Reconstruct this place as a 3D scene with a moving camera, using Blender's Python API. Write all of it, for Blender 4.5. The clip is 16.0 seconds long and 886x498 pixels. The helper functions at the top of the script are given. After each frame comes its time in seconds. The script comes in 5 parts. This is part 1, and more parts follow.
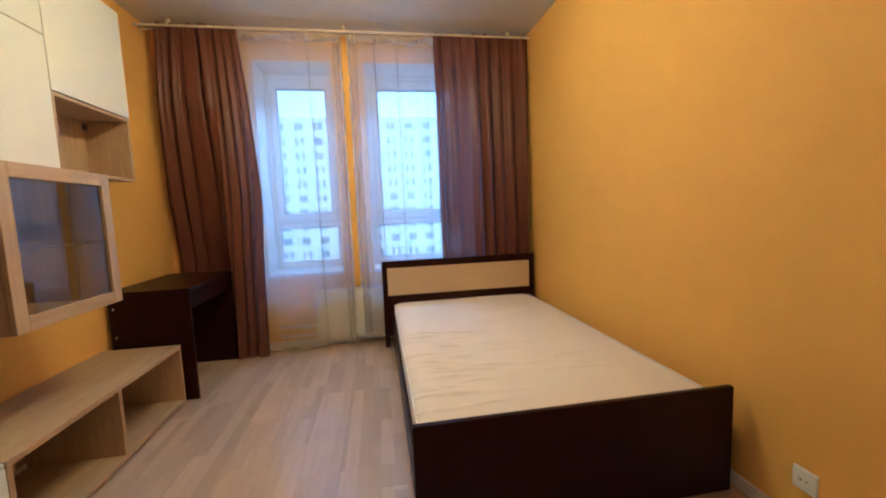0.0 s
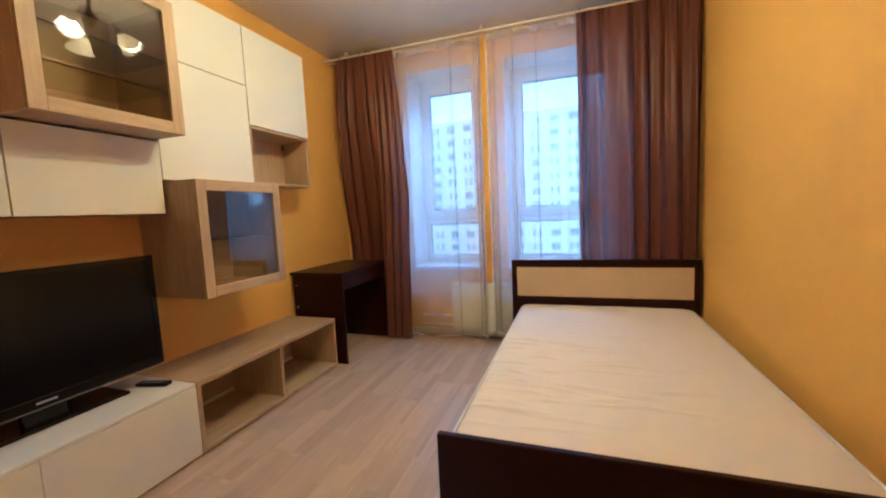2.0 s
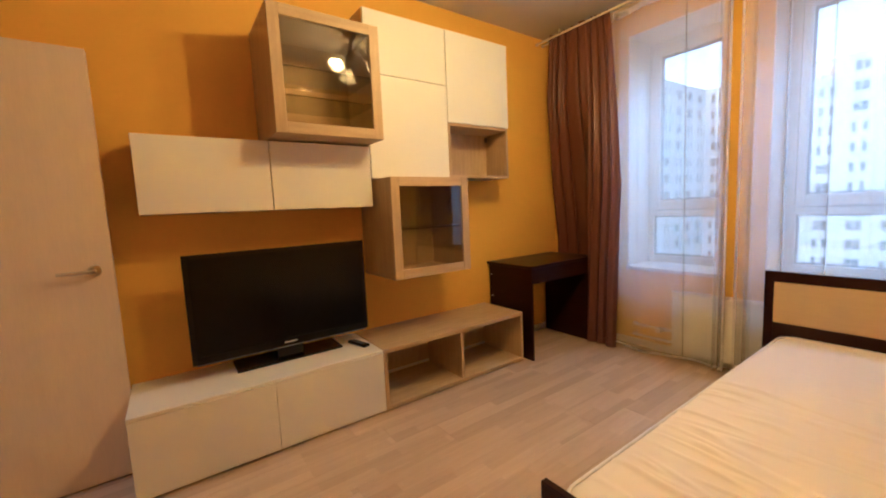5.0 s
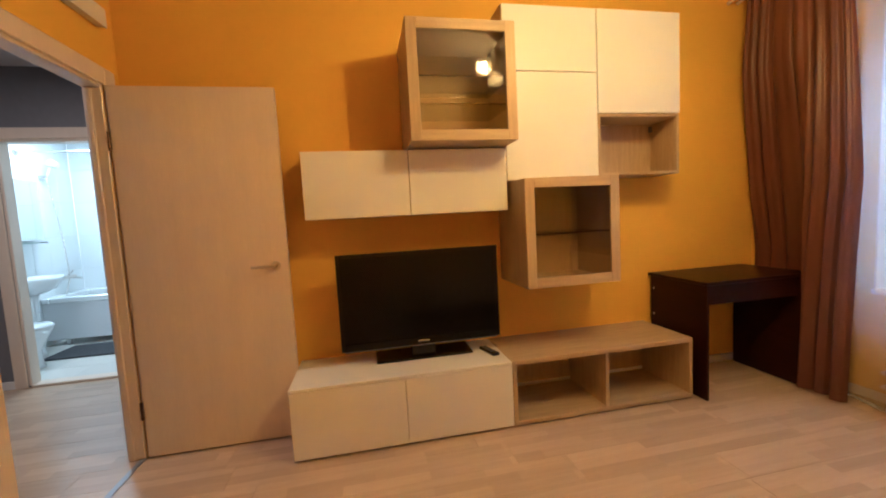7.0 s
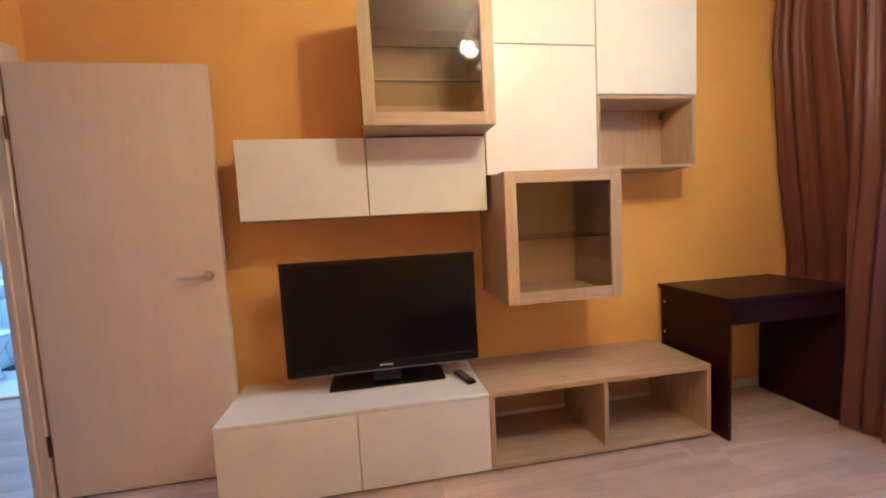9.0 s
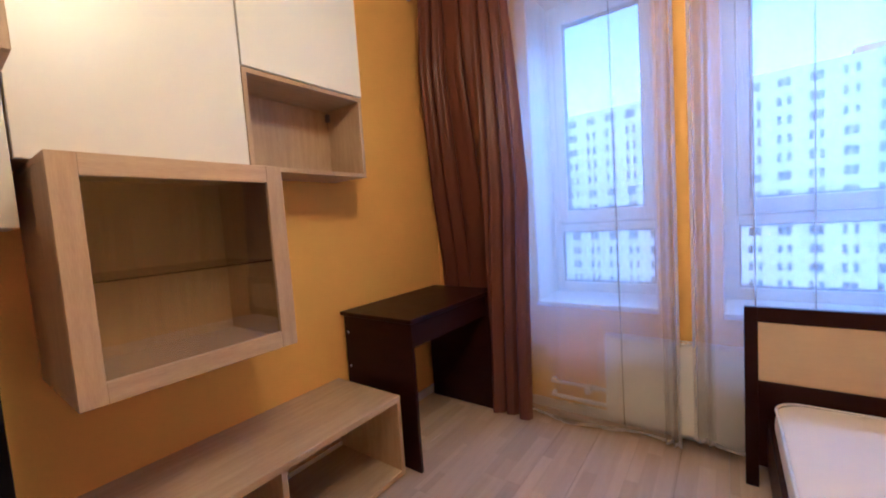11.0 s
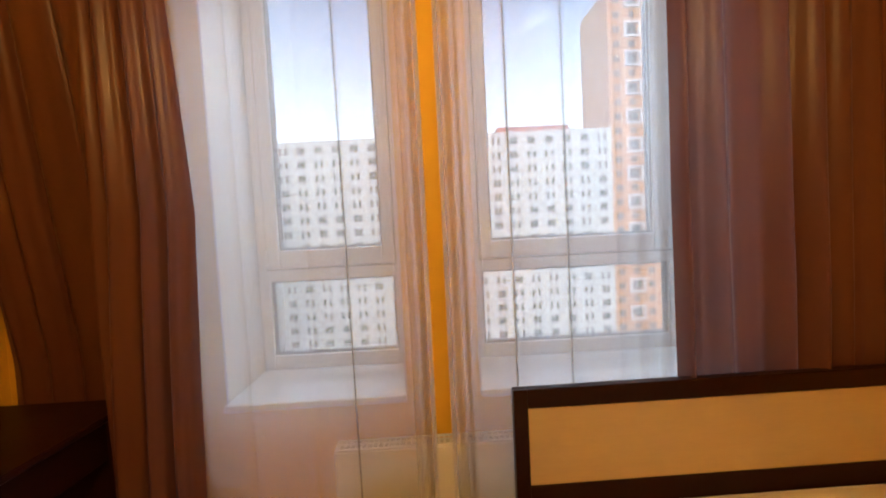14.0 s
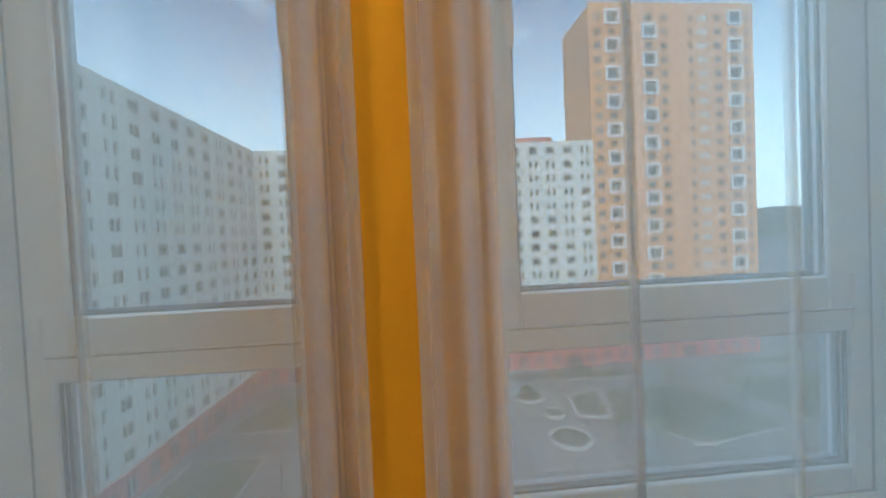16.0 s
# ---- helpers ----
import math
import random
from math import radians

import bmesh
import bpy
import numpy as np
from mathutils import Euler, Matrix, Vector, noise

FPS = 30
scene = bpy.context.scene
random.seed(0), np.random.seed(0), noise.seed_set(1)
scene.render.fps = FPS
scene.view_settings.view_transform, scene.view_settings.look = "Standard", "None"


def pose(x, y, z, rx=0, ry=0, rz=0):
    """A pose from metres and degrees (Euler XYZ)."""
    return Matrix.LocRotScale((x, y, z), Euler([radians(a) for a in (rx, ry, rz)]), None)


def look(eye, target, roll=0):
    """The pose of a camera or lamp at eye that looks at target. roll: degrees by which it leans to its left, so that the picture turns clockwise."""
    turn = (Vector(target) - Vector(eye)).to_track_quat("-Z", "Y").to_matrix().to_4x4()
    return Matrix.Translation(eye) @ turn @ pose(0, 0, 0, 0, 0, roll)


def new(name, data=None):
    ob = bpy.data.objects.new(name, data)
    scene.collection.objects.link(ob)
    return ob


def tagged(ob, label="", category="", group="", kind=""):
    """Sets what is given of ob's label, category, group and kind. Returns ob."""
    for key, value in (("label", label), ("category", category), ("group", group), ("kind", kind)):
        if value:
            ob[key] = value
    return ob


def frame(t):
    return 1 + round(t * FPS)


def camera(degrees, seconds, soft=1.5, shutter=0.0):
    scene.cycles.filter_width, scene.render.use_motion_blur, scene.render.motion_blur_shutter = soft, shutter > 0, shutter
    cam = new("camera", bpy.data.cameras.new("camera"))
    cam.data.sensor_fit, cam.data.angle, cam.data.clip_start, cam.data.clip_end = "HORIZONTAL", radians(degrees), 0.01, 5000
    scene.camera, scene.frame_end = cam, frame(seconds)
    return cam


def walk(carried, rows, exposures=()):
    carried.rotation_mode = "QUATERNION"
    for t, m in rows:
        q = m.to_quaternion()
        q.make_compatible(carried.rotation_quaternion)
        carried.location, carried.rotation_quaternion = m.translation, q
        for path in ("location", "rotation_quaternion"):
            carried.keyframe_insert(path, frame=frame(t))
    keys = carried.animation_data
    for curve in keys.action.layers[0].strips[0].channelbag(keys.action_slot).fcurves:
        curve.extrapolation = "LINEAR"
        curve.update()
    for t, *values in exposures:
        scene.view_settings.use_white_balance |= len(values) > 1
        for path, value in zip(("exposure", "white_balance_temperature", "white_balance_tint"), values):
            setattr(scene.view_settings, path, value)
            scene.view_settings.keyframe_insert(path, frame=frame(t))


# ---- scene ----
cam = camera(97.5, 16.0, soft=2.0)
PATH = [
    (0, (0.004, 0.03, 1.223), (0.326, 1.994, 1.024), -2.2),
    (0.5, (0.102, 0.056, 1.206), (0.184, 2.044, 1.004), -2.4),
    (1, (0.25, 0.108, 1.199), (0.081, 2.091, 0.997), -2.6),
    (1.5, (0.362, 0.135, 1.222), (-0.055, 2.081, 1.024), -2.7),
    (2, (0.561, 0.137, 1.234), (-0.095, 2.017, 1.042), -2.6),
    (2.5, (0.708, 0.151, 1.253), (-0.14, 1.952, 1.062), -2.4),
    (3, (0.758, 0.258, 1.233), (-0.271, 1.961, 1.035), -2.1),
    (3.5, (0.783, 0.353, 1.224), (-0.402, 1.953, 1.025), -2.2),
    (4, (0.788, 0.395, 1.234), (-0.546, 1.87, 1.029), -2.3),
    (6.5, (0.817, 0.732, 1.272), (-1.095, 1.294, 1.095), -3.1),
    (7, (0.769, 0.757, 1.266), (-1.186, 1.143, 1.104), -3.1),
    (7.5, (0.675, 0.826, 1.262), (-1.304, 1.063, 1.102), -2.9),
    (8, (0.615, 0.902, 1.262), (-1.373, 1.048, 1.108), -2.9),
    (8.2, (0.585, 0.949, 1.261), (-1.406, 1.065, 1.112), -2.9),
    (10.5, (0.09, 1.292, 1.245), (-1.415, 2.6, 1.087), -3.5),
    (11, (-0.038, 1.463, 1.234), (-1.221, 3.069, 1.088), -3.9),
    (11.5, (-0.156, 1.561, 1.254), (-0.927, 3.4, 1.108), -4.0),
    (12, (-0.283, 1.675, 1.271), (-0.658, 3.633, 1.121), -4.1),
    (12.5, (-0.331, 1.78, 1.277), (-0.38, 3.774, 1.131), -4.2),
    (13, (-0.273, 1.932, 1.274), (-0.17, 3.924, 1.138), -3.8),
    (13.5, (-0.207, 2.135, 1.285), (-0.119, 4.129, 1.17), -3.4),
    (14, (-0.226, 2.317, 1.299), (-0.156, 4.313, 1.202), -2.8),
    (14.5, (-0.275, 2.583, 1.322), (-0.202, 4.581, 1.258), -2.7),
    (15, (-0.286, 2.797, 1.339), (-0.212, 4.796, 1.294), -2.6),
    (15.5, (-0.23, 3.049, 1.363), (-0.128, 5.046, 1.327), -2.6),
    (16, (-0.182, 3.225, 1.37), (-0.027, 5.218, 1.322), -2.5),
]
# seconds, stops, kelvin, tint
LIGHT_ROWS = [
    (0, 3.65, 3850, 9), (3, 3.75, 3900, 11), (4, 3.75, 4250, 13), (6.5, 3.75, 5050, 15), (7.3, 3.9, 4900, 16), (8, 4.15, 4350, 16), (10.5, 3.7, 3600, 24), (11.5, 3.6, 4350, 22),
    (12, 3.6, 5000, 19), (12.5, 3.6, 5700, 19), (13.5, 3.5, 6200, 19), (14.5, 3.2, 6000, 11), (15.2, 3.05, 5650, 2), (16, 2.7, 5250, -6),
]
walk(cam, [(t, look(eye, target, roll)) for t, eye, target, roll in PATH], LIGHT_ROWS)

# ---- world and light ----
world = bpy.data.worlds.new("sky")
scene.world = world
world.use_nodes = True
wn, wl = world.node_tree.nodes, world.node_tree.links
sky = wn.new("ShaderNodeTexSky")
sky.sky_type, sky.sun_disc = "NISHITA", False
sky.sun_elevation, sky.sun_rotation = radians(42), radians(190)
sky.dust_density, sky.ozone_density = 4.0, 0.4
# broken cloud over the blue, thicker towards the horizon
tc = wn.new("ShaderNodeTexCoord")
cmap = wn.new("ShaderNodeMapping")
cmap.inputs["Scale"].default_value = (3.0, 3.0, 9.0)
cloud = wn.new("ShaderNodeTexNoise")
cloud.inputs["Scale"].default_value, cloud.inputs["Detail"].default_value = 1.6, 8.0
ramp = wn.new("ShaderNodeValToRGB")
ramp.color_ramp.elements[0].position, ramp.color_ramp.elements[1].position = 0.57, 0.90
cmix = wn.new("ShaderNodeMixRGB")
cmix.inputs["Color2"].default_value = (8.5, 9.2, 9.2, 1)
wl.new(tc.outputs["Generated"], cmap.inputs["Vector"])
wl.new(cmap.outputs["Vector"], cloud.inputs["Vector"])
wl.new(cloud.outputs["Fac"], ramp.inputs["Fac"])
split, haze, cover = wn.new("ShaderNodeSeparateXYZ"), wn.new("ShaderNodeMapRange"), wn.new("ShaderNodeMath")
haze.interpolation_type = "SMOOTHSTEP"
haze.inputs["From Min"].default_value, haze.inputs["From Max"].default_value = 0.0, 0.6
haze.inputs["To Min"].default_value, haze.inputs["To Max"].default_value = 0.75, 0.0
cover.operation = "MAXIMUM"
wl.new(tc.outputs["Generated"], split.inputs["Vector"])
wl.new(split.outputs["Z"], haze.inputs["Value"])
wl.new(ramp.outputs["Color"], cover.inputs[0])
wl.new(haze.outputs["Result"], cover.inputs[1])
wl.new(cover.outputs["Value"], cmix.inputs["Fac"])
wl.new(sky.outputs["Color"], cmix.inputs["Color1"])
wl.new(cmix.outputs["Color"], wn["Background"].inputs["Color"])
wn["Background"].inputs["Strength"].default_value = 0.038

sun = new("sun", bpy.data.lights.new("sun", "SUN"))
sun.data.energy, sun.data.angle, sun.data.color = 0.06, radians(20), (1.0, 0.95, 0.88)
sun.matrix_world = look((0, 0, 60), (10.4, 59, 6))


def point_lamp(name, place, watts, colour, size=0.03):
    ob = new(name, bpy.data.lights.new(name, "POINT"))
    ob.data.energy, ob.data.color, ob.data.shadow_soft_size = watts, colour, size
    ob.location = place
    return ob


WARM = (1.0, 0.585, 0.15)
LAMP_X, LAMP_Y, LAMP_R = -0.15, 1.99, 0.19
BULBS = [(LAMP_X + LAMP_R * math.cos(a), LAMP_Y + LAMP_R * math.sin(a), 2.51) for a in (0.17, 2.18, 4.19)]
for spot in BULBS:
    point_lamp("bulb_light", spot, 1.65, WARM, 0.03)
# added area lamp, outside above both window openings, that stands in for skylight
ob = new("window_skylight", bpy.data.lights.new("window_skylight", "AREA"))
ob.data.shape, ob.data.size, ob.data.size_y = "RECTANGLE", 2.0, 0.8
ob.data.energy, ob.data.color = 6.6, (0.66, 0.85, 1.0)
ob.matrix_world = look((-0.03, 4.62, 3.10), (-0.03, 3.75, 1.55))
bath = new("bathroom_light", bpy.data.lights.new("bathroom_light", "AREA"))
bath.data.energy, bath.data.size, bath.data.color = 2.5, 0.5, (0.80, 0.93, 0.86)
bath.location = (-4.2, -2.3, 2.52)
hallway = new("hall_light", bpy.data.lights.new("hall_light", "AREA"))
hallway.data.energy, hallway.data.size, hallway.data.color = 1.6, 0.3, (1.0, 0.8, 0.6)
hallway.location = (-1.6, -1.6, 2.62)

# ---- materials ----
def material(name, colour, rough=0.5, metal=0.0, vary=0.0, scale=4.0, stretch=(1, 1, 1), dark=None, bump=0.0, bump_scale=60.0, grain=0.0, coat=0.0, sheen=0.0, per_piece=0.0, rough_vary=0.0, seen="Object", spec=0.5):
    """A surface with large-scale variation, fine grain, relief and uneven gloss."""
    m = bpy.data.materials.new(name)
    m.use_nodes = True
    n, l = m.node_tree.nodes, m.node_tree.links
    b = n["Principled BSDF"]
    b.inputs["Roughness"].default_value, b.inputs["Metallic"].default_value = rough, metal
    b.inputs["Coat Weight"].default_value, b.inputs["Sheen Weight"].default_value = coat, sheen
    b.inputs["Specular IOR Level"].default_value = spec
    colour = (*colour, 1)
    b.inputs["Base Color"].default_value = colour
    tc = n.new("ShaderNodeTexCoord")
    mp = n.new("ShaderNodeMapping")
    mp.inputs["Scale"].default_value = stretch
    l.new(tc.outputs[seen], mp.inputs["Vector"])
    last = None
    if vary or grain:
        dark = (*(dark or [c * 0.6 for c in colour[:3]]), 1)
        big, fine = n.new("ShaderNodeTexNoise"), n.new("ShaderNodeTexNoise")
        big.inputs["Scale"].default_value, big.inputs["Detail"].default_value = scale, 5
        fine.inputs["Scale"].default_value, fine.inputs["Detail"].default_value = scale * 9, 3
        for t in (big, fine):
            l.new(mp.outputs["Vector"], t.inputs["Vector"])
        r1 = n.new("ShaderNodeMapRange")
        r1.inputs["From Min"].default_value, r1.inputs["From Max"].default_value = 0.3, 0.7
        r1.inputs["To Max"].default_value = vary
        l.new(big.outputs["Fac"], r1.inputs["Value"])
        r2 = n.new("ShaderNodeMapRange")
        r2.inputs["From Min"].default_value, r2.inputs["From Max"].default_value = 0.35, 0.65
        r2.inputs["To Max"].default_value = grain
        l.new(fine.outputs["Fac"], r2.inputs["Value"])
        add = n.new("ShaderNodeMath")
        add.operation, add.use_clamp = "ADD", True
        l.new(r1.outputs["Result"], add.inputs[0])
        l.new(r2.outputs["Result"], add.inputs[1])
        mix = n.new("ShaderNodeMixRGB")
        mix.inputs["Color1"].default_value, mix.inputs["Color2"].default_value = colour, dark
        l.new(add.outputs["Value"], mix.inputs["Fac"])
        last = mix.outputs["Color"]
    if per_piece:
        info = n.new("ShaderNodeObjectInfo")
        rr = n.new("ShaderNodeMapRange")
        rr.inputs["To Min"].default_value, rr.inputs["To Max"].default_value = 1 - per_piece, 1 + per_piece
        l.new(info.outputs["Random"], rr.inputs["Value"])
        hsv = n.new("ShaderNodeHueSaturation")
        hsv.inputs["Color"].default_value = colour
        if last:
            l.new(last, hsv.inputs["Color"])
        l.new(rr.outputs["Result"], hsv.inputs["Value"])
        last = hsv.outputs["Color"]
    if last:
        l.new(last, b.inputs["Base Color"])
    if bump:
        bn, bu = n.new("ShaderNodeTexNoise"), n.new("ShaderNodeBump")
        bn.inputs["Scale"].default_value, bn.inputs["Detail"].default_value = bump_scale, 4
        bu.inputs["Strength"].default_value, bu.inputs["Distance"].default_value = bump, 0.002
        l.new(mp.outputs["Vector"], bn.inputs["Vector"])
        l.new(bn.outputs["Fac"], bu.inputs["Height"])
        l.new(bu.outputs["Normal"], b.inputs["Normal"])
    if rough_vary:
        rn, rm = n.new("ShaderNodeTexNoise"), n.new("ShaderNodeMapRange")
        rn.inputs["Scale"].default_value, rn.inputs["Detail"].default_value = scale * 2, 6
        rm.inputs["To Min"].default_value, rm.inputs["To Max"].default_value = max(0.02, rough - rough_vary), rough + rough_vary
        l.new(tc.outputs[seen], rn.inputs["Vector"])
        l.new(rn.outputs["Fac"], rm.inputs["Value"])
        l.new(rm.outputs["Result"], b.inputs["Roughness"])
    return m


def glass(name, tint=(1, 1, 1), rough=0.0, ior=1.45):
    m = bpy.data.materials.new(name)
    m.use_nodes = True
    b = m.node_tree.nodes["Principled BSDF"]
    b.inputs["Base Color"].default_value, b.inputs["Roughness"].default_value = (*tint, 1), rough
    b.inputs["Transmission Weight"].default_value, b.inputs["IOR"].default_value = 1.0, ior
    return m


def glow(name, colour, strength):
    m = bpy.data.materials.new(name)
    m.use_nodes = True
    b = m.node_tree.nodes["Principled BSDF"]
    b.inputs["Emission Color"].default_value, b.inputs["Emission Strength"].default_value = (*colour, 1), strength
    m.cycles.emission_sampling = "NONE"
    return m


def sheer(name, colour, cover):
    """Thin woven voile: open weave that lets part of the light straight through and scatters the rest."""
    m = bpy.data.materials.new(name)
    m.use_nodes = True
    n, l = m.node_tree.nodes, m.node_tree.links
    n.remove(n["Principled BSDF"])
    out = n["Material Output"]
    clear, dif, tra = n.new("ShaderNodeBsdfTransparent"), n.new("ShaderNodeBsdfDiffuse"), n.new("ShaderNodeBsdfTranslucent")
    dif.inputs["Color"].default_value = tra.inputs["Color"].default_value = (*colour, 1)
    cloth, mix = n.new("ShaderNodeMixShader"), n.new("ShaderNodeMixShader")
    cloth.inputs["Fac"].default_value = 0.90
    l.new(dif.outputs[0], cloth.inputs[1])
    l.new(tra.outputs[0], cloth.inputs[2])
    tc, no, mr = n.new("ShaderNodeTexCoord"), n.new("ShaderNodeTexNoise"), n.new("ShaderNodeMapRange")
    no.inputs["Scale"].default_value, no.inputs["Detail"].default_value = 7, 6
    l.new(tc.outputs["Object"], no.inputs["Vector"])
    l.new(no.outputs["Fac"], mr.inputs["Value"])
    mr.inputs["To Min"].default_value, mr.inputs["To Max"].default_value = cover * 0.96, cover * 1.02
    l.new(mr.outputs["Result"], mix.inputs["Fac"])
    l.new(clear.outputs[0], mix.inputs[1])
    l.new(cloth.outputs[0], mix.inputs[2])
    l.new(mix.outputs[0], out.inputs["Surface"])
    return m


WALL = material("wall_paint", (0.81, 0.475, 0.030), 0.62, spec=0.2, vary=0.10, scale=1.4, dark=(0.74, 0.415, 0.023), grain=0.12, bump=0.25, bump_scale=240)
FACE = material("outer_render", (0.32, 0.33, 0.33), 0.85, vary=0.15, scale=2, grain=0.1, bump=0.2)
CEIL = material("ceiling_satin", (0.62, 0.60, 0.60), 0.30, vary=0.1, scale=1.0, bump=0.03, bump_scale=30)
WHITE = material("white_paint", (0.78, 0.77, 0.74), 0.45, vary=0.06, scale=3, bump=0.05, bump_scale=120)
LACQUER = material("white_lacquer", (0.78, 0.76, 0.70), 0.32, vary=0.05, scale=2.5, bump=0.03, bump_scale=90, rough_vary=0.06)
PLASTIC = material("white_plastic", (0.78, 0.79, 0.80), 0.35, vary=0.05, scale=5, rough_vary=0.06)
CREAM = material("cream_laminate", (0.79, 0.67, 0.54), 0.42, vary=0.12, scale=3, stretch=(6, 6, 0.6), grain=0.08, bump=0.04, bump_scale=80)
OAK_Y = material("grey_oak_long", (0.54, 0.395, 0.205), 0.5, vary=0.55, scale=5, stretch=(9, 0.8, 9), dark=(0.37, 0.255, 0.13), grain=0.30, bump=0.12, bump_scale=20, per_piece=0.06)
OAK_Z = material("grey_oak_upright", (0.54, 0.395, 0.205), 0.5, vary=0.55, scale=5, stretch=(9, 9, 0.8), dark=(0.37, 0.255, 0.13), grain=0.30, bump=0.12, bump_scale=20, per_piece=0.06)
WENGE = material("dark_wenge", (0.024, 0.0052, 0.0026), 0.34, vary=0.5, scale=4, stretch=(2, 8, 8), dark=(0.012, 0.0028, 0.0016), grain=0.3, bump=0.05, bump_scale=30, rough_vary=0.05, spec=0.15)
MAPLE = material("pale_maple_panel", (0.60, 0.46, 0.25), 0.45, vary=0.3, scale=4, stretch=(0.9, 6, 9), dark=(0.52, 0.385, 0.20), grain=0.2, bump=0.03)
FABRIC = material("mattress_cloth", (0.80, 0.72, 0.64), 0.9, vary=0.12, scale=3, dark=(0.68, 0.60, 0.52), grain=0.06, bump=0.35, bump_scale=260, sheen=0.2)
PIPING = material("mattress_piping", (0.72, 0.70, 0.70), 0.8, vary=0.2, scale=20)
SATIN = material("brown_satin", (0.165, 0.055, 0.026), 0.38, vary=0.25, scale=6, stretch=(1, 1, 0.3), grain=0.10, bump=0.10, bump_scale=300, spec=0.35)


def thin_cloth(m, glow_through, cover):
    """Turns a cloth material into thin fabric that passes some light and is not wholly opaque."""
    n, l = m.node_tree.nodes, m.node_tree.links
    b, out = n["Principled BSDF"], n["Material Output"]
    tra, clear = n.new("ShaderNodeBsdfTranslucent"), n.new("ShaderNodeBsdfTransparent")
    tra.inputs["Color"].default_value = (*glow_through, 1)
    weave, sheerness = n.new("ShaderNodeMixShader"), n.new("ShaderNodeMixShader")
    weave.inputs["Fac"].default_value, sheerness.inputs["Fac"].default_value = 0.20, cover
    l.new(b.outputs[0], weave.inputs[1])
    l.new(tra.outputs[0], weave.inputs[2])
    l.new(clear.outputs[0], sheerness.inputs[1])
    l.new(weave.outputs[0], sheerness.inputs[2])
    l.new(sheerness.outputs[0], out.inputs["Surface"])


thin_cloth(SATIN, (0.30, 0.20, 0.18), 0.97)
VOILE = sheer("white_voile", (0.95, 0.945, 0.94), 0.243)
VOILE_HEM = sheer("white_voile_hem", (0.92, 0.91, 0.91), 0.75)
BLACK = material("black_gloss_plastic", (0.006, 0.006, 0.007), 0.14, vary=0.3, scale=6, rough_vary=0.04, spec=0.3)
SCREEN = material("black_screen", (0.004, 0.004, 0.005), 0.22, vary=0.2, scale=3, rough_vary=0.03, spec=0.22)
GREYP = material("grey_buttons", (0.14, 0.14, 0.15), 0.5, vary=0.2, scale=30)
CHROME = material("brushed_metal", (0.62, 0.60, 0.57), 0.28, metal=1.0, vary=0.1, scale=30)
SILVER = material("silver_mark", (0.55, 0.55, 0.56), 0.35, metal=0.6, vary=0.1, scale=40)
GASKET = material("grey_gasket", (0.10, 0.10, 0.105), 0.6, vary=0.2, scale=20)
ALU = material("aluminium_spacer", (0.30, 0.32, 0.34), 0.5, metal=0.7, vary=0.15, scale=30)
BRASS = material("cream_rod", (0.70, 0.60, 0.42), 0.3, vary=0.2, scale=8)
BRONZE = material("antique_bronze", (0.10, 0.06, 0.035), 0.35, metal=0.9, vary=0.3, scale=20)
PANE = glass("window_glass", (0.95, 0.98, 1.0))
SMOKED = glass("tinted_cabinet_glass", (0.66, 0.56, 0.42), ior=1.62)
CLEAR = glass("clear_glass_shelf", (0.80, 0.90, 0.86))
SHADE = glow("lamp_shade_glass", (1.0, 0.56, 0.12), 0.20)
BULB = glow("bulb_glow", (1.0, 0.70, 0.28), 6.0)
HALLWALL = material("grey_wallpaper", (0.20, 0.20, 0.215), 0.7, vary=0.15, scale=2, grain=0.12, bump=0.2, bump_scale=200)
TILE = material("white_wall_tile", (0.80, 0.83, 0.83), 0.15, vary=0.05, scale=2, per_piece=0.03)
FLOORTILE = material("pale_floor_tile", (0.66, 0.64, 0.58), 0.3, vary=0.15, scale=3, per_piece=0.05)
GROUT = material("grout", (0.66, 0.67, 0.66), 0.8, vary=0.2, scale=10)
CERAMIC = material("white_ceramic", (0.82, 0.84, 0.84), 0.12, vary=0.03, scale=3)
MAT = material("grey_bath_mat", (0.05, 0.05, 0.055), 0.95, vary=0.4, scale=20, bump=0.8, bump_scale=150)


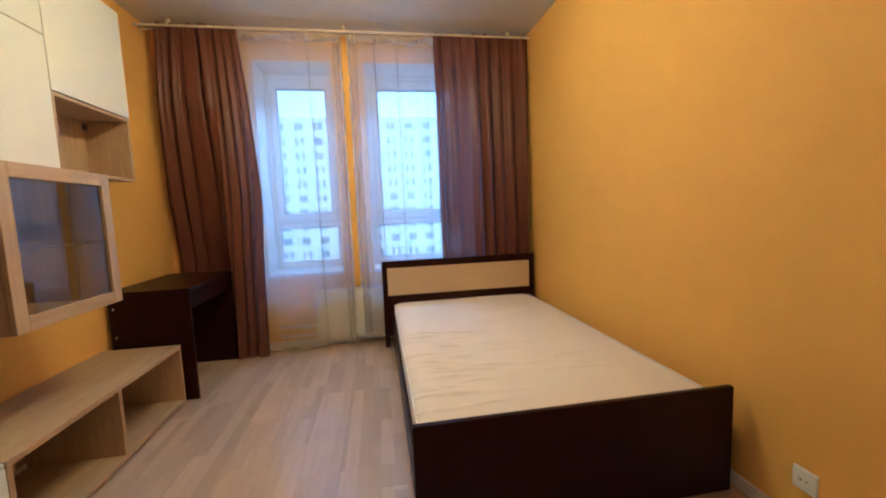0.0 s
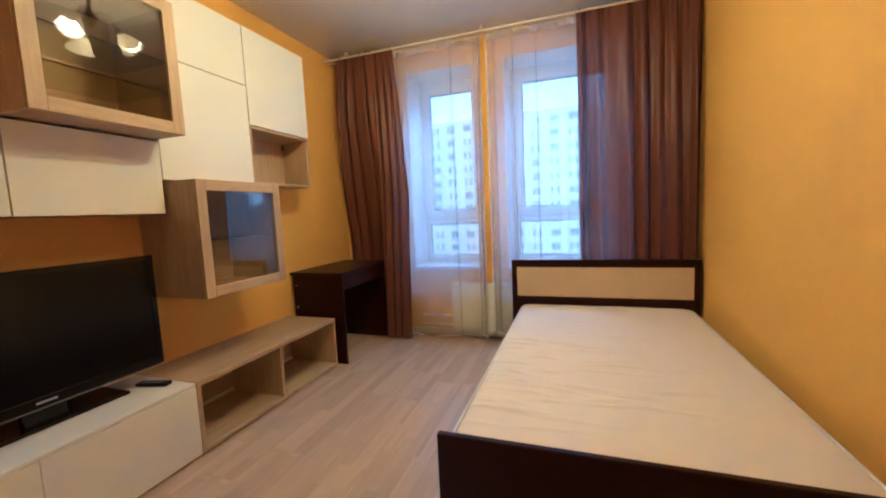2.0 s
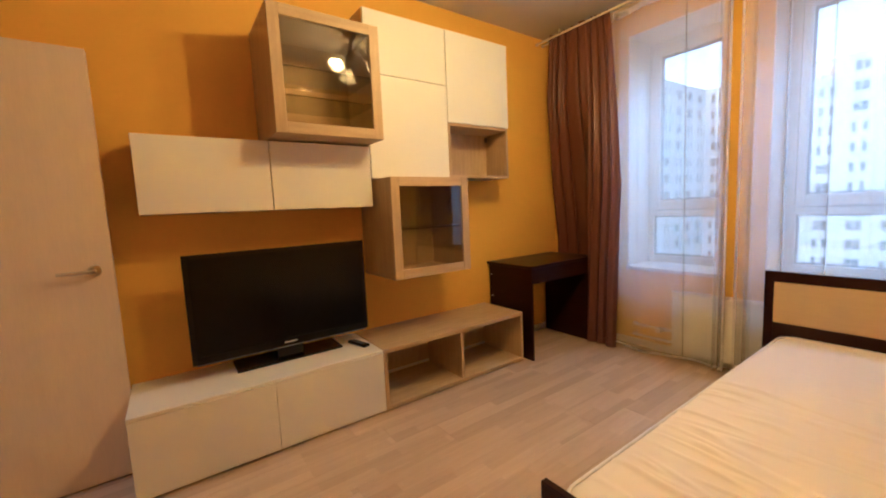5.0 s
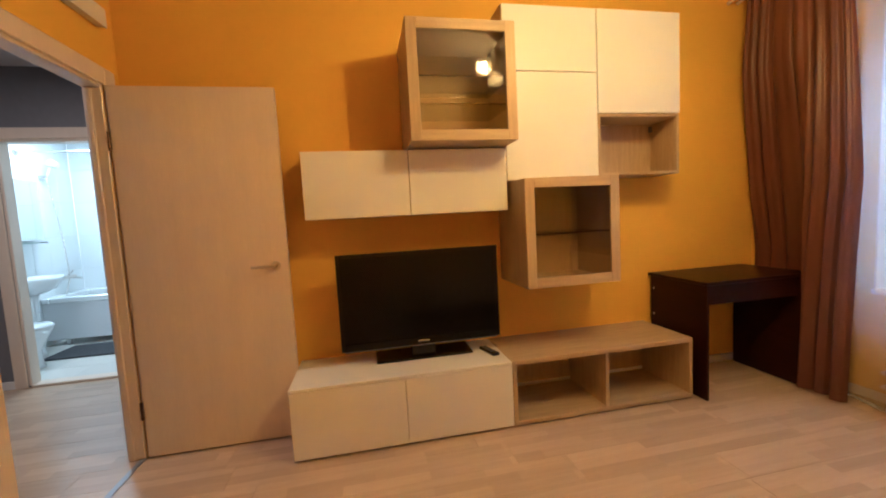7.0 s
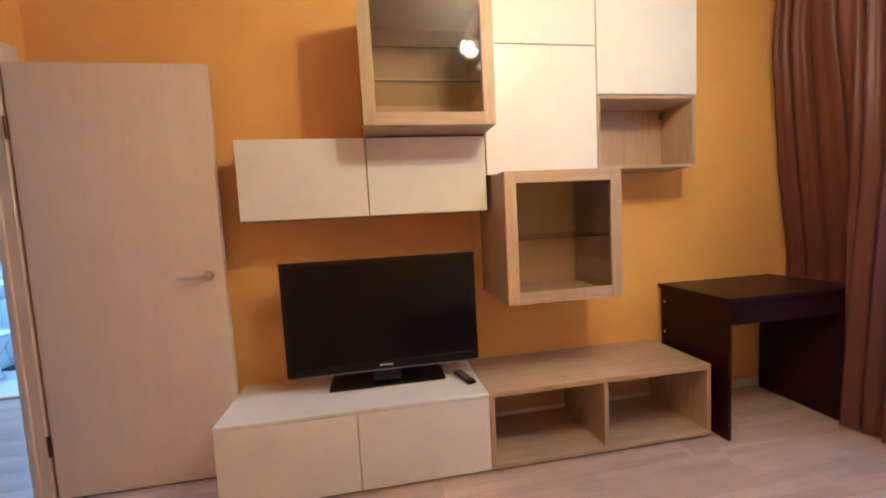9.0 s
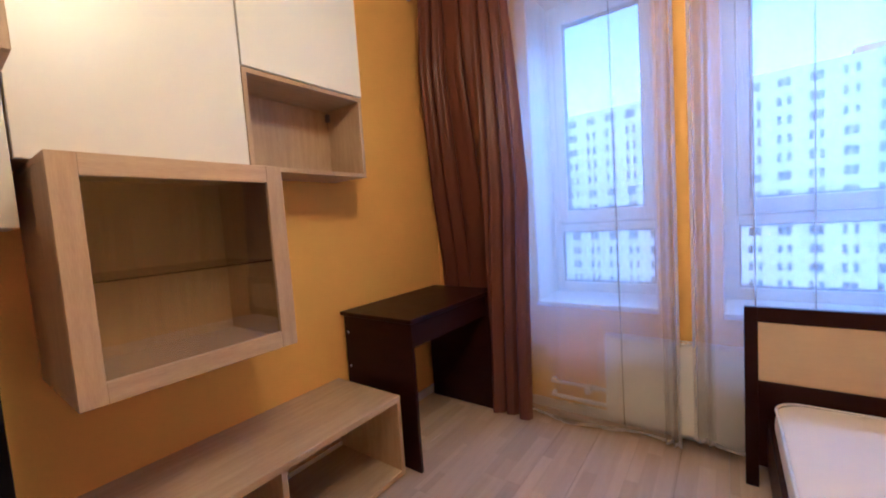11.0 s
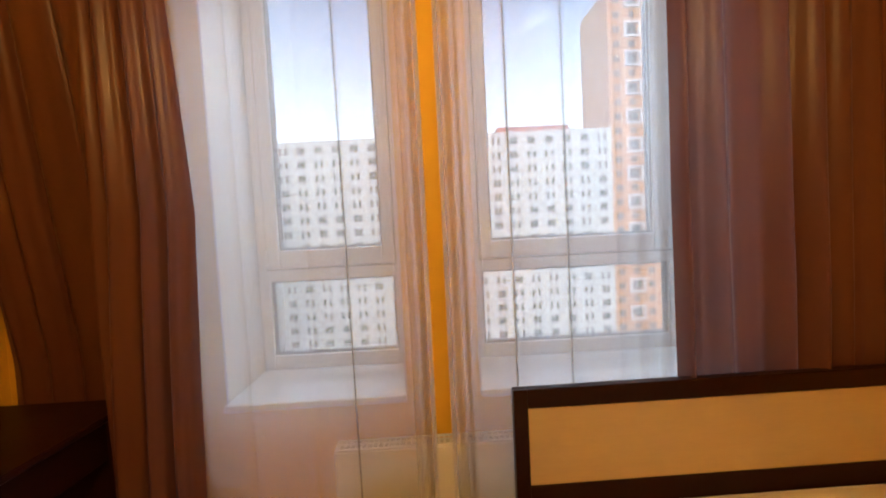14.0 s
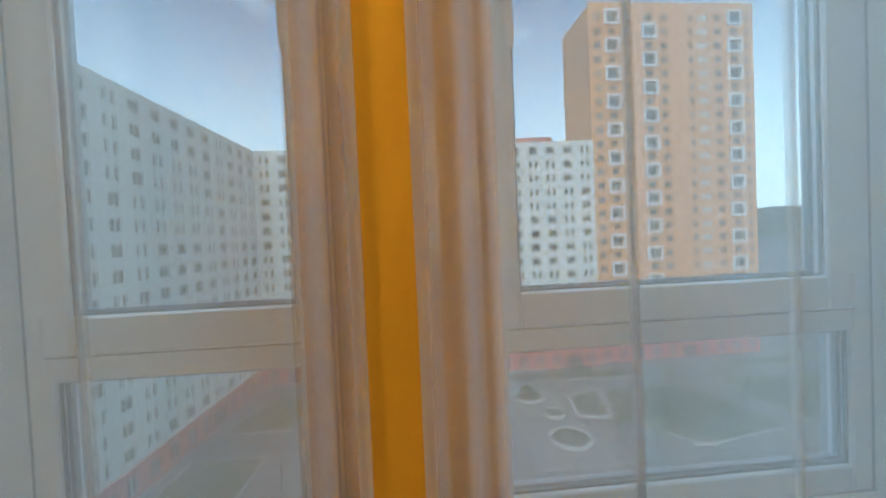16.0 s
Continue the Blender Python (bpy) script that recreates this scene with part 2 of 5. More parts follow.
def laminate():
    """Three-strip laminate: pale greyed oak strips of differing tone along each plank."""
    m = material("laminate", (0.55, 0.415, 0.295), 0.21, vary=0.5, scale=3.5, stretch=(11, 0.8, 1), dark=(0.46, 0.34, 0.24), grain=0.25, bump=0.06, bump_scale=25, rough_vary=0.015)
    n, l = m.node_tree.nodes, m.node_tree.links
    b = n["Principled BSDF"]
    base = b.inputs["Base Color"].links[0].from_socket
    tc, info, mp = n.new("ShaderNodeTexCoord"), n.new("ShaderNodeObjectInfo"), n.new("ShaderNodeMapping")
    shift = n.new("ShaderNodeVectorMath")
    shift.operation = "SCALE"
    shift.inputs[0].default_value = (0, 7.3, 0)
    l.new(info.outputs["Random"], shift.inputs["Scale"])
    l.new(tc.outputs["Object"], mp.inputs["Vector"])
    l.new(shift.outputs["Vector"], mp.inputs["Location"])
    mp.inputs["Rotation"].default_value = (0, 0, radians(90))
    br = n.new("ShaderNodeTexBrick")
    br.offset = 0.37
    br.inputs["Scale"].default_value = 1.0
    br.inputs["Brick Width"].default_value, br.inputs["Row Height"].default_value = 0.42, 0.0645
    br.inputs["Mortar Size"].default_value, br.inputs["Bias"].default_value = 0.0, 0.0
    br.inputs["Color1"].default_value, br.inputs["Color2"].default_value = (0.86, 0.86, 0.865, 1), (1.08, 1.07, 1.06, 1)
    l.new(mp.outputs["Vector"], br.inputs["Vector"])
    mul = n.new("ShaderNodeMixRGB")
    mul.blend_type, mul.inputs["Fac"].default_value = "MULTIPLY", 1.0
    l.new(base, mul.inputs["Color1"])
    l.new(br.outputs["Color"], mul.inputs["Color2"])
    l.new(mul.outputs["Color"], b.inputs["Base Color"])
    return m


LAMINATE = laminate()

# ---- builders ----
BASE = {}


def thing(name, place, label, category, group="", kind=""):
    """An Empty at a thing's base, which parents its parts."""
    ob = new(name)
    ob.location = place
    BASE[ob.name] = Vector(place)
    return tagged(ob, label, category, group, kind)


def link_mesh(name, bm, mat, parent=None, label="", smooth=False, base=None):
    me = bpy.data.meshes.new(name)
    off = BASE[parent.name] if parent else (base or Vector((0, 0, 0)))
    bmesh.ops.translate(bm, verts=bm.verts, vec=-Vector(off))
    bmesh.ops.recalc_face_normals(bm, faces=bm.faces)
    if smooth:
        for f in bm.faces:
            f.smooth = True
    bm.to_mesh(me)
    bm.free()
    me.materials.append(mat)
    ob = new(name, me)
    if parent:
        ob.parent = parent
        BASE[ob.name] = off
    else:
        ob.location = off
    if label:
        ob["label"] = label
    return ob


def part(name, bm, mat, parent, label="", smooth=False):
    return link_mesh(name, bm, mat, parent, label, smooth)


def add_box(bm, x0, x1, y0, y1, z0, z1, bevel=0.0, seg=1):
    r = bmesh.ops.create_cube(bm, size=1.0, matrix=Matrix.Translation(((x0 + x1) / 2, (y0 + y1) / 2, (z0 + z1) / 2)) @ Matrix.Diagonal((abs(x1 - x0), abs(y1 - y0), abs(z1 - z0), 1)))
    if bevel:
        edges = list({e for v in r["verts"] for e in v.link_edges})
        bmesh.ops.bevel(bm, geom=edges, offset=bevel, segments=seg, affect="EDGES", profile=0.5)
    return bm


def box(x0, x1, y0, y1, z0, z1, bevel=0.0, seg=1):
    return add_box(bmesh.new(), x0, x1, y0, y1, z0, z1, bevel, seg)


def boxes(*rows, bevel=0.0):
    bm = bmesh.new()
    for r in rows:
        add_box(bm, *r, bevel=bevel)
    return bm


def add_rod(bm, a, b, r, r2=None, n=16, caps=True):
    a, b = Vector(a), Vector(b)
    d = b - a
    m = Matrix.Translation((a + b) / 2) @ d.to_track_quat("Z", "Y").to_matrix().to_4x4()
    bmesh.ops.create_cone(bm, cap_ends=caps, segments=n, radius1=r, radius2=r if r2 is None else r2, depth=d.length, matrix=m)
    return bm


def rod(a, b, r, r2=None, n=16):
    return add_rod(bmesh.new(), a, b, r, r2, n)


def lathe(profile, place, n=24):
    """A turned shape from (radius, height) rows."""
    bm = bmesh.new()
    rings = []
    for r, h in profile:
        rings.append([bm.verts.new((place[0] + r * math.cos(2 * math.pi * k / n), place[1] + r * math.sin(2 * math.pi * k / n), place[2] + h)) for k in range(n)])
    for a, b in zip(rings, rings[1:]):
        for k in range(n):
            bm.faces.new((a[k], a[(k + 1) % n], b[(k + 1) % n], b[k]))
    bm.faces.new(rings[0][::-1])
    bm.faces.new(rings[-1])
    return bm


def turned(bm, m):
    bmesh.ops.transform(bm, matrix=m, verts=bm.verts)
    return bm


def setting(name, bm, mat, label="", category=""):
    return tagged(link_mesh(name, bm, mat), label, category, "", "structure")

# ---- the room's shell ----
X0, X1, Y0, Y1, H = -1.785, 1.46, -0.54, 3.775, 2.81
DOOR_X0, DOOR_X1, DOOR_Z = -1.645, -0.835, 2.06
WIN = ((-1.010, -0.338), (-0.058, 0.955))
SILL, HEAD = 0.692, 2.585
OUT, INN = 4.24, 4.09

setting("wall_west", box(X0 - 0.15, X0, Y0 - 0.085, Y1, 0, H), WALL, "orange painted plaster wall behind the cabinets", "wall")
setting("wall_east", box(X1, X1 + 0.15, Y0 - 0.085, Y1, 0, H), WALL, "orange painted plaster wall beside the bed", "wall")
setting("wall_south", boxes((X0, DOOR_X0, Y0 - 0.085, Y0, 0, H), (DOOR_X1, X1, Y0 - 0.085, Y0, 0, H), (DOOR_X0, DOOR_X1, Y0 - 0.085, Y0, DOOR_Z, H)), WALL, "orange painted wall with a doorway to the hall", "wall")
(a0, a1), (b0, b1) = WIN
setting("wall_north", boxes((X0 - 0.15, a0, Y1, INN, 0, H), (a1, b0, Y1, INN, 0, H), (b1, X1 + 0.15, Y1, INN, 0, H), (a0, a1, Y1, INN, HEAD, H), (b0, b1, Y1, INN, HEAD, H), (a0, a1, Y1, INN, 0, SILL - 0.03), (b0, b1, Y1, INN, 0, SILL - 0.03)), WALL, "orange painted window wall with two deep openings", "wall")
setting("wall_north_outer", boxes((X0 - 0.15, a0, INN, OUT, 0, H), (a1, b0, INN, OUT, 0, H), (b1, X1 + 0.15, INN, OUT, 0, H), (a0, a1, INN, OUT, HEAD, H), (b0, b1, INN, OUT, HEAD, H), (a0, a1, INN, OUT, 0, SILL - 0.03), (b0, b1, INN, OUT, 0, SILL - 0.03)), FACE, "white rendered outer face of the window wall", "wall")
# white reveals, 4 mm proud of the masonry
for k, (p, q) in enumerate(WIN):
    setting("trim_%d" % (k + 1), boxes((p, p + 0.006, Y1 - 0.002, 4.10, SILL, HEAD), (q - 0.006, q, Y1 - 0.002, 4.10, SILL, HEAD), (p + 0.006, q - 0.006, Y1 - 0.002, 4.10, HEAD - 0.006, HEAD)), WHITE, "white plastered window reveal", "trim")
setting("ceiling", box(X0 - 0.15, X1 + 0.15, Y0 - 0.085, OUT, H, H + 0.15), CEIL, "pale satin stretch ceiling", "ceiling")
floor = setting("floor", box(-6.0, X1 + 0.15, -4.0, OUT, -0.20, -0.012), GROUT, "pale greyed oak laminate floor of three-strip planks", "floor")
BASE[floor.name] = Vector((0, 0, 0))
for name, rows in (("baseboard_1", ((X1 - 0.015, X1, Y0 + 0.015, Y1, 0, 0.058),)), ("baseboard_2", ((X0, X0 + 0.015, 0.32, Y1, 0, 0.058),)), ("baseboard_3", ((X0 + 0.015, X1 - 0.015, Y1 - 0.015, Y1, 0, 0.058),)), ("baseboard_4", ((DOOR_X1 + 0.09, X1, Y0, Y0 + 0.015, 0, 0.058),))):
    setting(name, boxes(*rows, bevel=0.003), WHITE, "white skirting board along the wall", "baseboard")


# ---- windows ----
def window(number, p, q, ug, lg, handle_right):
    """A white plastic window: outer frame, transom, opening upper sash and fixed lower light."""
    yf, yb = 4.105, 4.175
    w = thing("window_%d" % number, ((p + q) / 2, yf, SILL), "white plastic window with an opening upper sash over a fixed light", "window", "", "structure")
    part("window_frame", boxes((p + 0.004, lg[0], yf, yb, SILL, HEAD - 0.006), (lg[1], q - 0.004, yf, yb, SILL, HEAD - 0.006), (lg[0], lg[1], yf, yb, SILL, 0.758), (lg[0], lg[1], yf, yb, 1.10, 1.175), (lg[0], lg[1], yf, yb, 2.522, HEAD - 0.006), bevel=0.004), PLASTIC, w)
    ys = yf - 0.014
    s = part("sash", boxes((lg[0] - 0.005, ug[0], ys, yb - 0.012, 1.158, 2.528), (ug[1], lg[1] + 0.005, ys, yb - 0.012, 1.158, 2.528), (ug[0], ug[1], ys, yb - 0.012, 1.158, 1.242), (ug[0], ug[1], ys, yb - 0.012, 2.446, 2.528), bevel=0.005), PLASTIC, w, "white sash")

    def rim(x0, x1, z0, z1, y):
        return boxes((x0, x0 + 0.006, y, y + 0.008, z0, z1), (x1 - 0.006, x1, y, y + 0.008, z0, z1), (x0, x1, y, y + 0.008, z0, z0 + 0.006), (x0, x1, y, y + 0.008, z1 - 0.006, z1))
    part("gasket", rim(ug[0] - 0.001, ug[1] + 0.001, 1.241, 2.447, ys + 0.012), GASKET, s, "grey rubber gasket")
    part("gasket", rim(lg[0] - 0.001, lg[1] + 0.001, 0.757, 1.101, yf + 0.014), GASKET, w, "grey rubber gasket")
    for x0, x1, z0, z1, y, par in ((*ug, 1.242, 2.446, ys + 0.030, s), (*lg, 0.758, 1.10, yf + 0.024, w)):
        part("spacer", boxes((x0 - 0.002, x0 + 0.010, y + 0.008, y + 0.022, z0, z1), (x1 - 0.010, x1 + 0.002, y + 0.008, y + 0.022, z0, z1), (x0, x1, y + 0.008, y + 0.022, z0 - 0.002, z0 + 0.010), (x0, x1, y + 0.008, y + 0.022, z1 - 0.010, z1 + 0.002)), ALU, par, "bright metal spacer bar between the panes")
        for dy in (0.0, 0.026):
            g = part("pane", box(x0 - 0.004, x1 + 0.004, y + dy, y + dy + 0.004, z0 - 0.004, z1 + 0.004), PANE, par, "clear glass pane")
            g.visible_shadow = False
    hx = ug[1] + 0.018 if handle_right else ug[0] - 0.018
    part("handle", add_box(add_box(add_rod(bmesh.new(), (hx, ys, 1.895), (hx, ys - 0.04, 1.895), 0.009), hx - 0.014, hx + 0.014, ys - 0.010, ys, 1.860, 1.930, 0.003), hx - 0.011, hx + 0.011, ys - 0.052, ys - 0.036, 1.775, 1.907, 0.005), PLASTIC, s, "white lever handle")
    part("sash_gap", boxes((lg[0] - 0.010, lg[0] - 0.0055, yf - 0.0015, yf + 0.002, 1.153, 2.533), (lg[1] + 0.0055, lg[1] + 0.010, yf - 0.0015, yf + 0.002, 1.153, 2.533), (lg[0] - 0.0055, lg[1] + 0.0055, yf - 0.0015, yf + 0.002, 1.153, 1.1575), (lg[0] - 0.0055, lg[1] + 0.0055, yf - 0.0015, yf + 0.002, 2.5285, 2.533)), GASKET, w, "narrow grey joint round the sash")
    hinge = ug[0] - 0.062 if handle_right else ug[1] + 0.062
    for z in (1.21, 2.42):
        part("hinge", rod((hinge, ys - 0.004, z - 0.035), (hinge, ys - 0.004, z + 0.035), 0.009, n=12), PLASTIC, s, "white hinge cover")
    part("window_sill", box(p - 0.0, q + 0.0, Y1 - 0.035, yf, SILL - 0.028, SILL, 0.006, 2), PLASTIC, w, "white plastic window sill")
    part("outer_sill", box(p, q, yb, OUT + 0.03, SILL - 0.045, SILL - 0.027), ALU, w, "metal outer sill")


window(1, *WIN[0], (-0.903, -0.442), (-0.957, -0.392), True)
window(2, *WIN[1], (0.059, 0.823), (0.0125, 0.899), False)

# ---- radiator ----
rad = thing("radiator", (0.05, 3.71, 0.07), "white steel panel radiator under the window", "radiator")
R0, R1, RZ0, RZ1, RY = -0.599, 0.701, 0.07, 0.537, 3.668
part("front_panel", box(R0, R1, RY, RY + 0.012, RZ0, RZ1 - 0.008, 0.003), LACQUER, rad, "white front panel")
part("back_panel", box(R0 + 0.005, R1 - 0.005, RY + 0.055, RY + 0.067, RZ0, RZ1 - 0.012), LACQUER, rad)
for x in (R0, R1 - 0.004):
    part("side_cover", box(x, x + 0.004, RY + 0.004, RY + 0.072, RZ0 + 0.01, RZ1), LACQUER, rad)
bm = boxes((R0, R1, RY, RY + 0.010, RZ1 - 0.006, RZ1), (R0, R1, RY + 0.062, RY + 0.072, RZ1 - 0.006, RZ1))
k = R0 + 0.01
while k < R1 - 0.01:
    add_box(bm, k, k + 0.006, RY + 0.010, RY + 0.062, RZ1 - 0.005, RZ1 - 0.001)
    k += 0.020
part("top_grille", bm, LACQUER, rad, "slotted white top grille")
for z in (0.11, 0.20):
    part("pipe", rod((-0.93, 3.725, z), (R0 + 0.01, 3.725, z), 0.011, n=12), PLASTIC, rad, "white feed pipe")
    part("pipe", rod((-0.93, 3.725, z), (-0.93, 3.775, z), 0.011, n=12), PLASTIC, rad, "white feed pipe")
part("valve", add_rod(rod((-0.70, 3.725, 0.20), (-0.70, 3.665, 0.20), 0.020, n=16), (-0.72, 3.725, 0.20), (-0.66, 3.725, 0.20), 0.017), PLASTIC, rad, "white radiator valve")
for x in (-0.35, 0.45):
    part("bracket", box(x, x + 0.03, RY + 0.067, Y1, 0.12, 0.46), GREYP, rad)

# ---- curtains ----
def drape(x_top, x_bot, x_mid, z1, z0, y_of, amp, folds, seed, nz=64, nx=220, hem=0.0):
    """Hanging cloth with uneven folds that open and drift towards the hem."""
    rng = random.Random(seed)
    ph = [rng.uniform(0, 6.28) for _ in range(6)]
    bm = bmesh.new()
    grid = []
    for j in range(nz + 1):
        v = j / nz
        z = z1 + (z0 - z1) * v
        e = 1 - abs(2 * v - 1)
        l0 = (x_top[0] * (1 - v) + x_bot[0] * v) * (1 - e) + x_mid[0] * e
        l1 = (x_top[1] * (1 - v) + x_bot[1] * v) * (1 - e) + x_mid[1] * e
        row = []
        for i in range(nx + 1):
            u = i / nx
            w = u + 0.045 * math.sin(5 * u + ph[0]) + 0.022 * math.sin(11 * u + ph[1] + 1.2 * v) + 0.008 * math.sin(23 * u + ph[5])
            a = 2 * math.pi * folds * w + 0.7 * math.sin(2.1 * v + ph[2] + 3 * u)
            k = amp * (0.30 + 0.80 * math.sin(3.3 * u * 2 + ph[3]) ** 2) * (0.55 + 0.75 * min(1, v * 1.6))
            s = math.sin(a)
            fold = s + 0.34 * math.sin(2 * a + ph[4]) + 0.035 * math.sin(5 * a + 4 * v + ph[5])
            x = l0 + (l1 - l0) * u + 0.55 * k * math.cos(a) * math.sin(math.pi * min(1, max(0, u)))
            yc, calm = y_of(x, z)
            gather = 0.009 * math.exp(-26 * v) * math.sin(3.7 * a + ph[2])
            ruffle = 0.007 * math.sin(2.3 * a + ph[3]) if j == 0 else 0.0
            row.append(bm.verts.new((x, yc + calm * k * fold + gather, z + ruffle + hem * math.sin(7 * u + ph[1]) * v ** 8)))
        grid.append(row)
    for j in range(nz):
        for i in range(nx):
            bm.faces.new((grid[j][i], grid[j][i + 1], grid[j + 1][i + 1], grid[j + 1][i]))
    return bm


def beside_desk(x, z):
    """The cloth hangs behind the desk and comes forward beside it."""
    f = min(1, max(0, (2.2 - z) / 1.3))
    side = min(1, max(0, (-1.235 - x) / 0.07))
    return 3.560 + f * (side * 0.172 - (1 - side) * 0.015), 1 - 0.62 * f * side


left_curtain = thing("curtain", (-1.38, 3.52, 0), "brown satin curtain gathered at the window's side", "curtain", "brown curtains")
part("cloth", drape((-1.65, -1.05), (-1.74, -1.00), (-1.735, -0.955), 2.768, 0.012, beside_desk, 0.046, 7.0, 3, hem=0.006), SATIN, left_curtain, smooth=True)
right_curtain = thing("curtain", (1.0, 3.60, 0), "brown satin curtain hanging behind the headboard", "curtain", "brown curtains")
part("cloth", drape((0.565, 1.445), (0.60, 1.44), (0.575, 1.44), 2.768, 0.012, lambda x, z: (3.572, 1.0), 0.034, 7.5, 8, hem=0.006), SATIN, right_curtain, smooth=True)


def voile(x0, x1, y, z1, z0, pleats, dense, seed, wave, all_rows=False):
    """Sheer panel: nearly flat with a few narrow pleats and a gathered edge."""
    rng = random.Random(seed)
    bm = bmesh.new()
    nx, nz = 420, 24
    ph = [rng.uniform(0, 6.28) for _ in range(5)]
    grid = []
    for j in range(nz + 1):
        v = j / nz
        row = []
        for i in range(nx + 1):
            x = x0 + (x1 - x0) * i / nx
            dy = 0.012 * math.sin(9 * x + ph[0] + 0.8 * v) + 0.006 * math.sin(23 * x + ph[1]) * (0.4 + v)
            dx = 0.0
            for c, depth, width in pleats:
                cc = c + 0.012 * (v - 0.5)
                g = math.exp(-((x - cc) / width) ** 2)
                dy += depth * g
                dx += -0.9 * depth * g * math.tanh((x - cc) / width * 2) * 0.5
            for d0, d1 in dense:
                if d0 <= x <= d1:
                    f = math.sin(math.pi * (x - d0) / (d1 - d0))
                    dy += 0.020 * f * math.sin((x - d0) / (d1 - d0) * 5 * math.pi + 0.6 * v)
                    dx += 0.005 * f * math.sin((x - d0) / (d1 - d0) * 4 * math.pi + 1.0 + 0.5 * v)
            hem = wave * (0.5 + 0.5 * math.sin(8 * x + ph[2])) * (1 if all_rows else v ** 6)
            row.append(bm.verts.new((x + dx, y + dy * (0.6 + 0.4 * v), z1 + (z0 - z1) * v + hem)))
        grid.append(row)
    for j in range(nz):
        for i in range(nx):
            bm.faces.new((grid[j][i], grid[j][i + 1], grid[j + 1][i + 1], grid[j + 1][i]))
    return bm


def sheer_curtain(x0, x1, y, z0, pleats, dense, seed, inner):
    s = thing("sheer_curtain", ((x0 + x1) / 2, y, z0), "white translucent voile curtain in front of the window", "curtain", "voile curtains")
    cloth = part("cloth", voile(x0, x1, y, 2.745, z0, pleats, dense, seed, 0.030), VOILE, s, smooth=True)
    part("hem", voile(x0, x1, y - 0.003, z0 + 0.020, z0 + 0.002, pleats, dense, seed, 0.030, True), VOILE_HEM, s, "stitched white hem", smooth=True)
    e0, e1, f0, f1 = inner
    part("side_hem", voile(e0, e1, y - 0.003, 2.74, z0, pleats, dense, seed, 0.030), VOILE_HEM, s, "stitched white side hem", smooth=True)
    part("turned_fold", voile(f0, f1, y + 0.022, 2.74, z0, pleats, ((f0, f1),), seed + 3, 0.0), VOILE, s, "turned-back edge of the cloth", smooth=True)
    thick = cloth.modifiers.new("thickness", "SOLIDIFY")
    thick.thickness, thick.offset = 0.0012, 0.0
    part("backing", voile(x0 + 0.01, x1 - 0.01, y + 0.007, 2.74, z0 + 0.008, pleats, dense, seed, 0.030), VOILE, s, "second thin layer of voile", smooth=True)
    part("heading_tape", voile(x0, x1, y - 0.004, 2.755, 2.69, pleats, dense, seed, 0.0), VOILE_HEM, s, "gathered white heading tape", smooth=True)


sheer_curtain(-1.16, -0.232, 3.612, 0.012, ((-0.505, 0.022, 0.008), (-0.63, 0.010, 0.014), (-0.85, 0.014, 0.012)), ((-1.16, -0.98), (-0.315, -0.235)), 5, (-0.246, -0.232, -0.305, -0.236))
sheer_curtain(-0.180, 0.66, 3.612, 0.055, ((0.055, 0.024, 0.007), (0.25, 0.022, 0.009), (0.42, 0.012, 0.012)), ((-0.178, -0.085), (0.45, 0.66)), 6, (-0.180, -0.168, -0.176, -0.092))

rail = thing("curtain_rod", (-0.15, 3.58, 2.76), "double cream curtain rod below the ceiling", "curtain rod")
for y, z in ((3.53, 2.742), (3.612, 2.748)):
    part("rod", rod((X0 + 0.02, y, z), (X1 - 0.01, y, z), 0.009, n=12), BRASS, rail)
    part("finial", lathe(((0.009, 0), (0.014, 0.004), (0.014, 0.02), (0.006, 0.026)), (0, 0, 0), 12), BRASS, rail).matrix_basis = Matrix.Translation(Vector((X0 + 0.03, y, z)) - BASE[rail.name]) @ pose(0, 0, 0, 0, -90, 0) @ Matrix.Translation(BASE[rail.name])
for x in (-1.55, -0.2, 1.25):
    part("bracket", boxes((x - 0.008, x + 0.008, 3.52, 3.65, 2.756, 2.766), (x - 0.012, x + 0.012, 3.57, 3.60, 2.766, H), bevel=0.002), BRASS, rail, "cream ceiling bracket")

# ---- bed ----
bed = thing("bed", (0.73, 2.42, 0), "dark wenge double bed with a pale panel headboard", "bed")
HX0, HX1, HY = 0.013, 1.440, 3.500
part("headboard_frame", boxes((HX0, HX0 + 0.046, HY, HY + 0.032, 0, 0.787), (HX1 - 0.046, HX1, HY, HY + 0.032, 0, 0.787), (HX0 + 0.046, HX1 - 0.046, HY, HY + 0.032, 0.725, 0.787), (HX0 + 0.046, HX1 - 0.046, HY, HY + 0.032, 0.10, 0.474), bevel=0.0025), WENGE, bed)
part("headboard_panel", box(HX0 + 0.046, HX1 - 0.046, HY + 0.006, HY + 0.026, 0.474, 0.725), MAPLE, bed, "pale maple panel in the headboard")
part("footboard", box(0.084, 1.408, 1.345, 1.371, 0.004, 0.458, 0.003), WENGE, bed)
for x in (0.088, 1.384):
    part("side_rail", box(x, x + 0.020, 1.371, HY, 0.10, 0.315, 0.002), WENGE, bed)
part("slat_base", box(0.108, 1.384, 1.371, HY, 0.235, 0.262), MAPLE, bed)


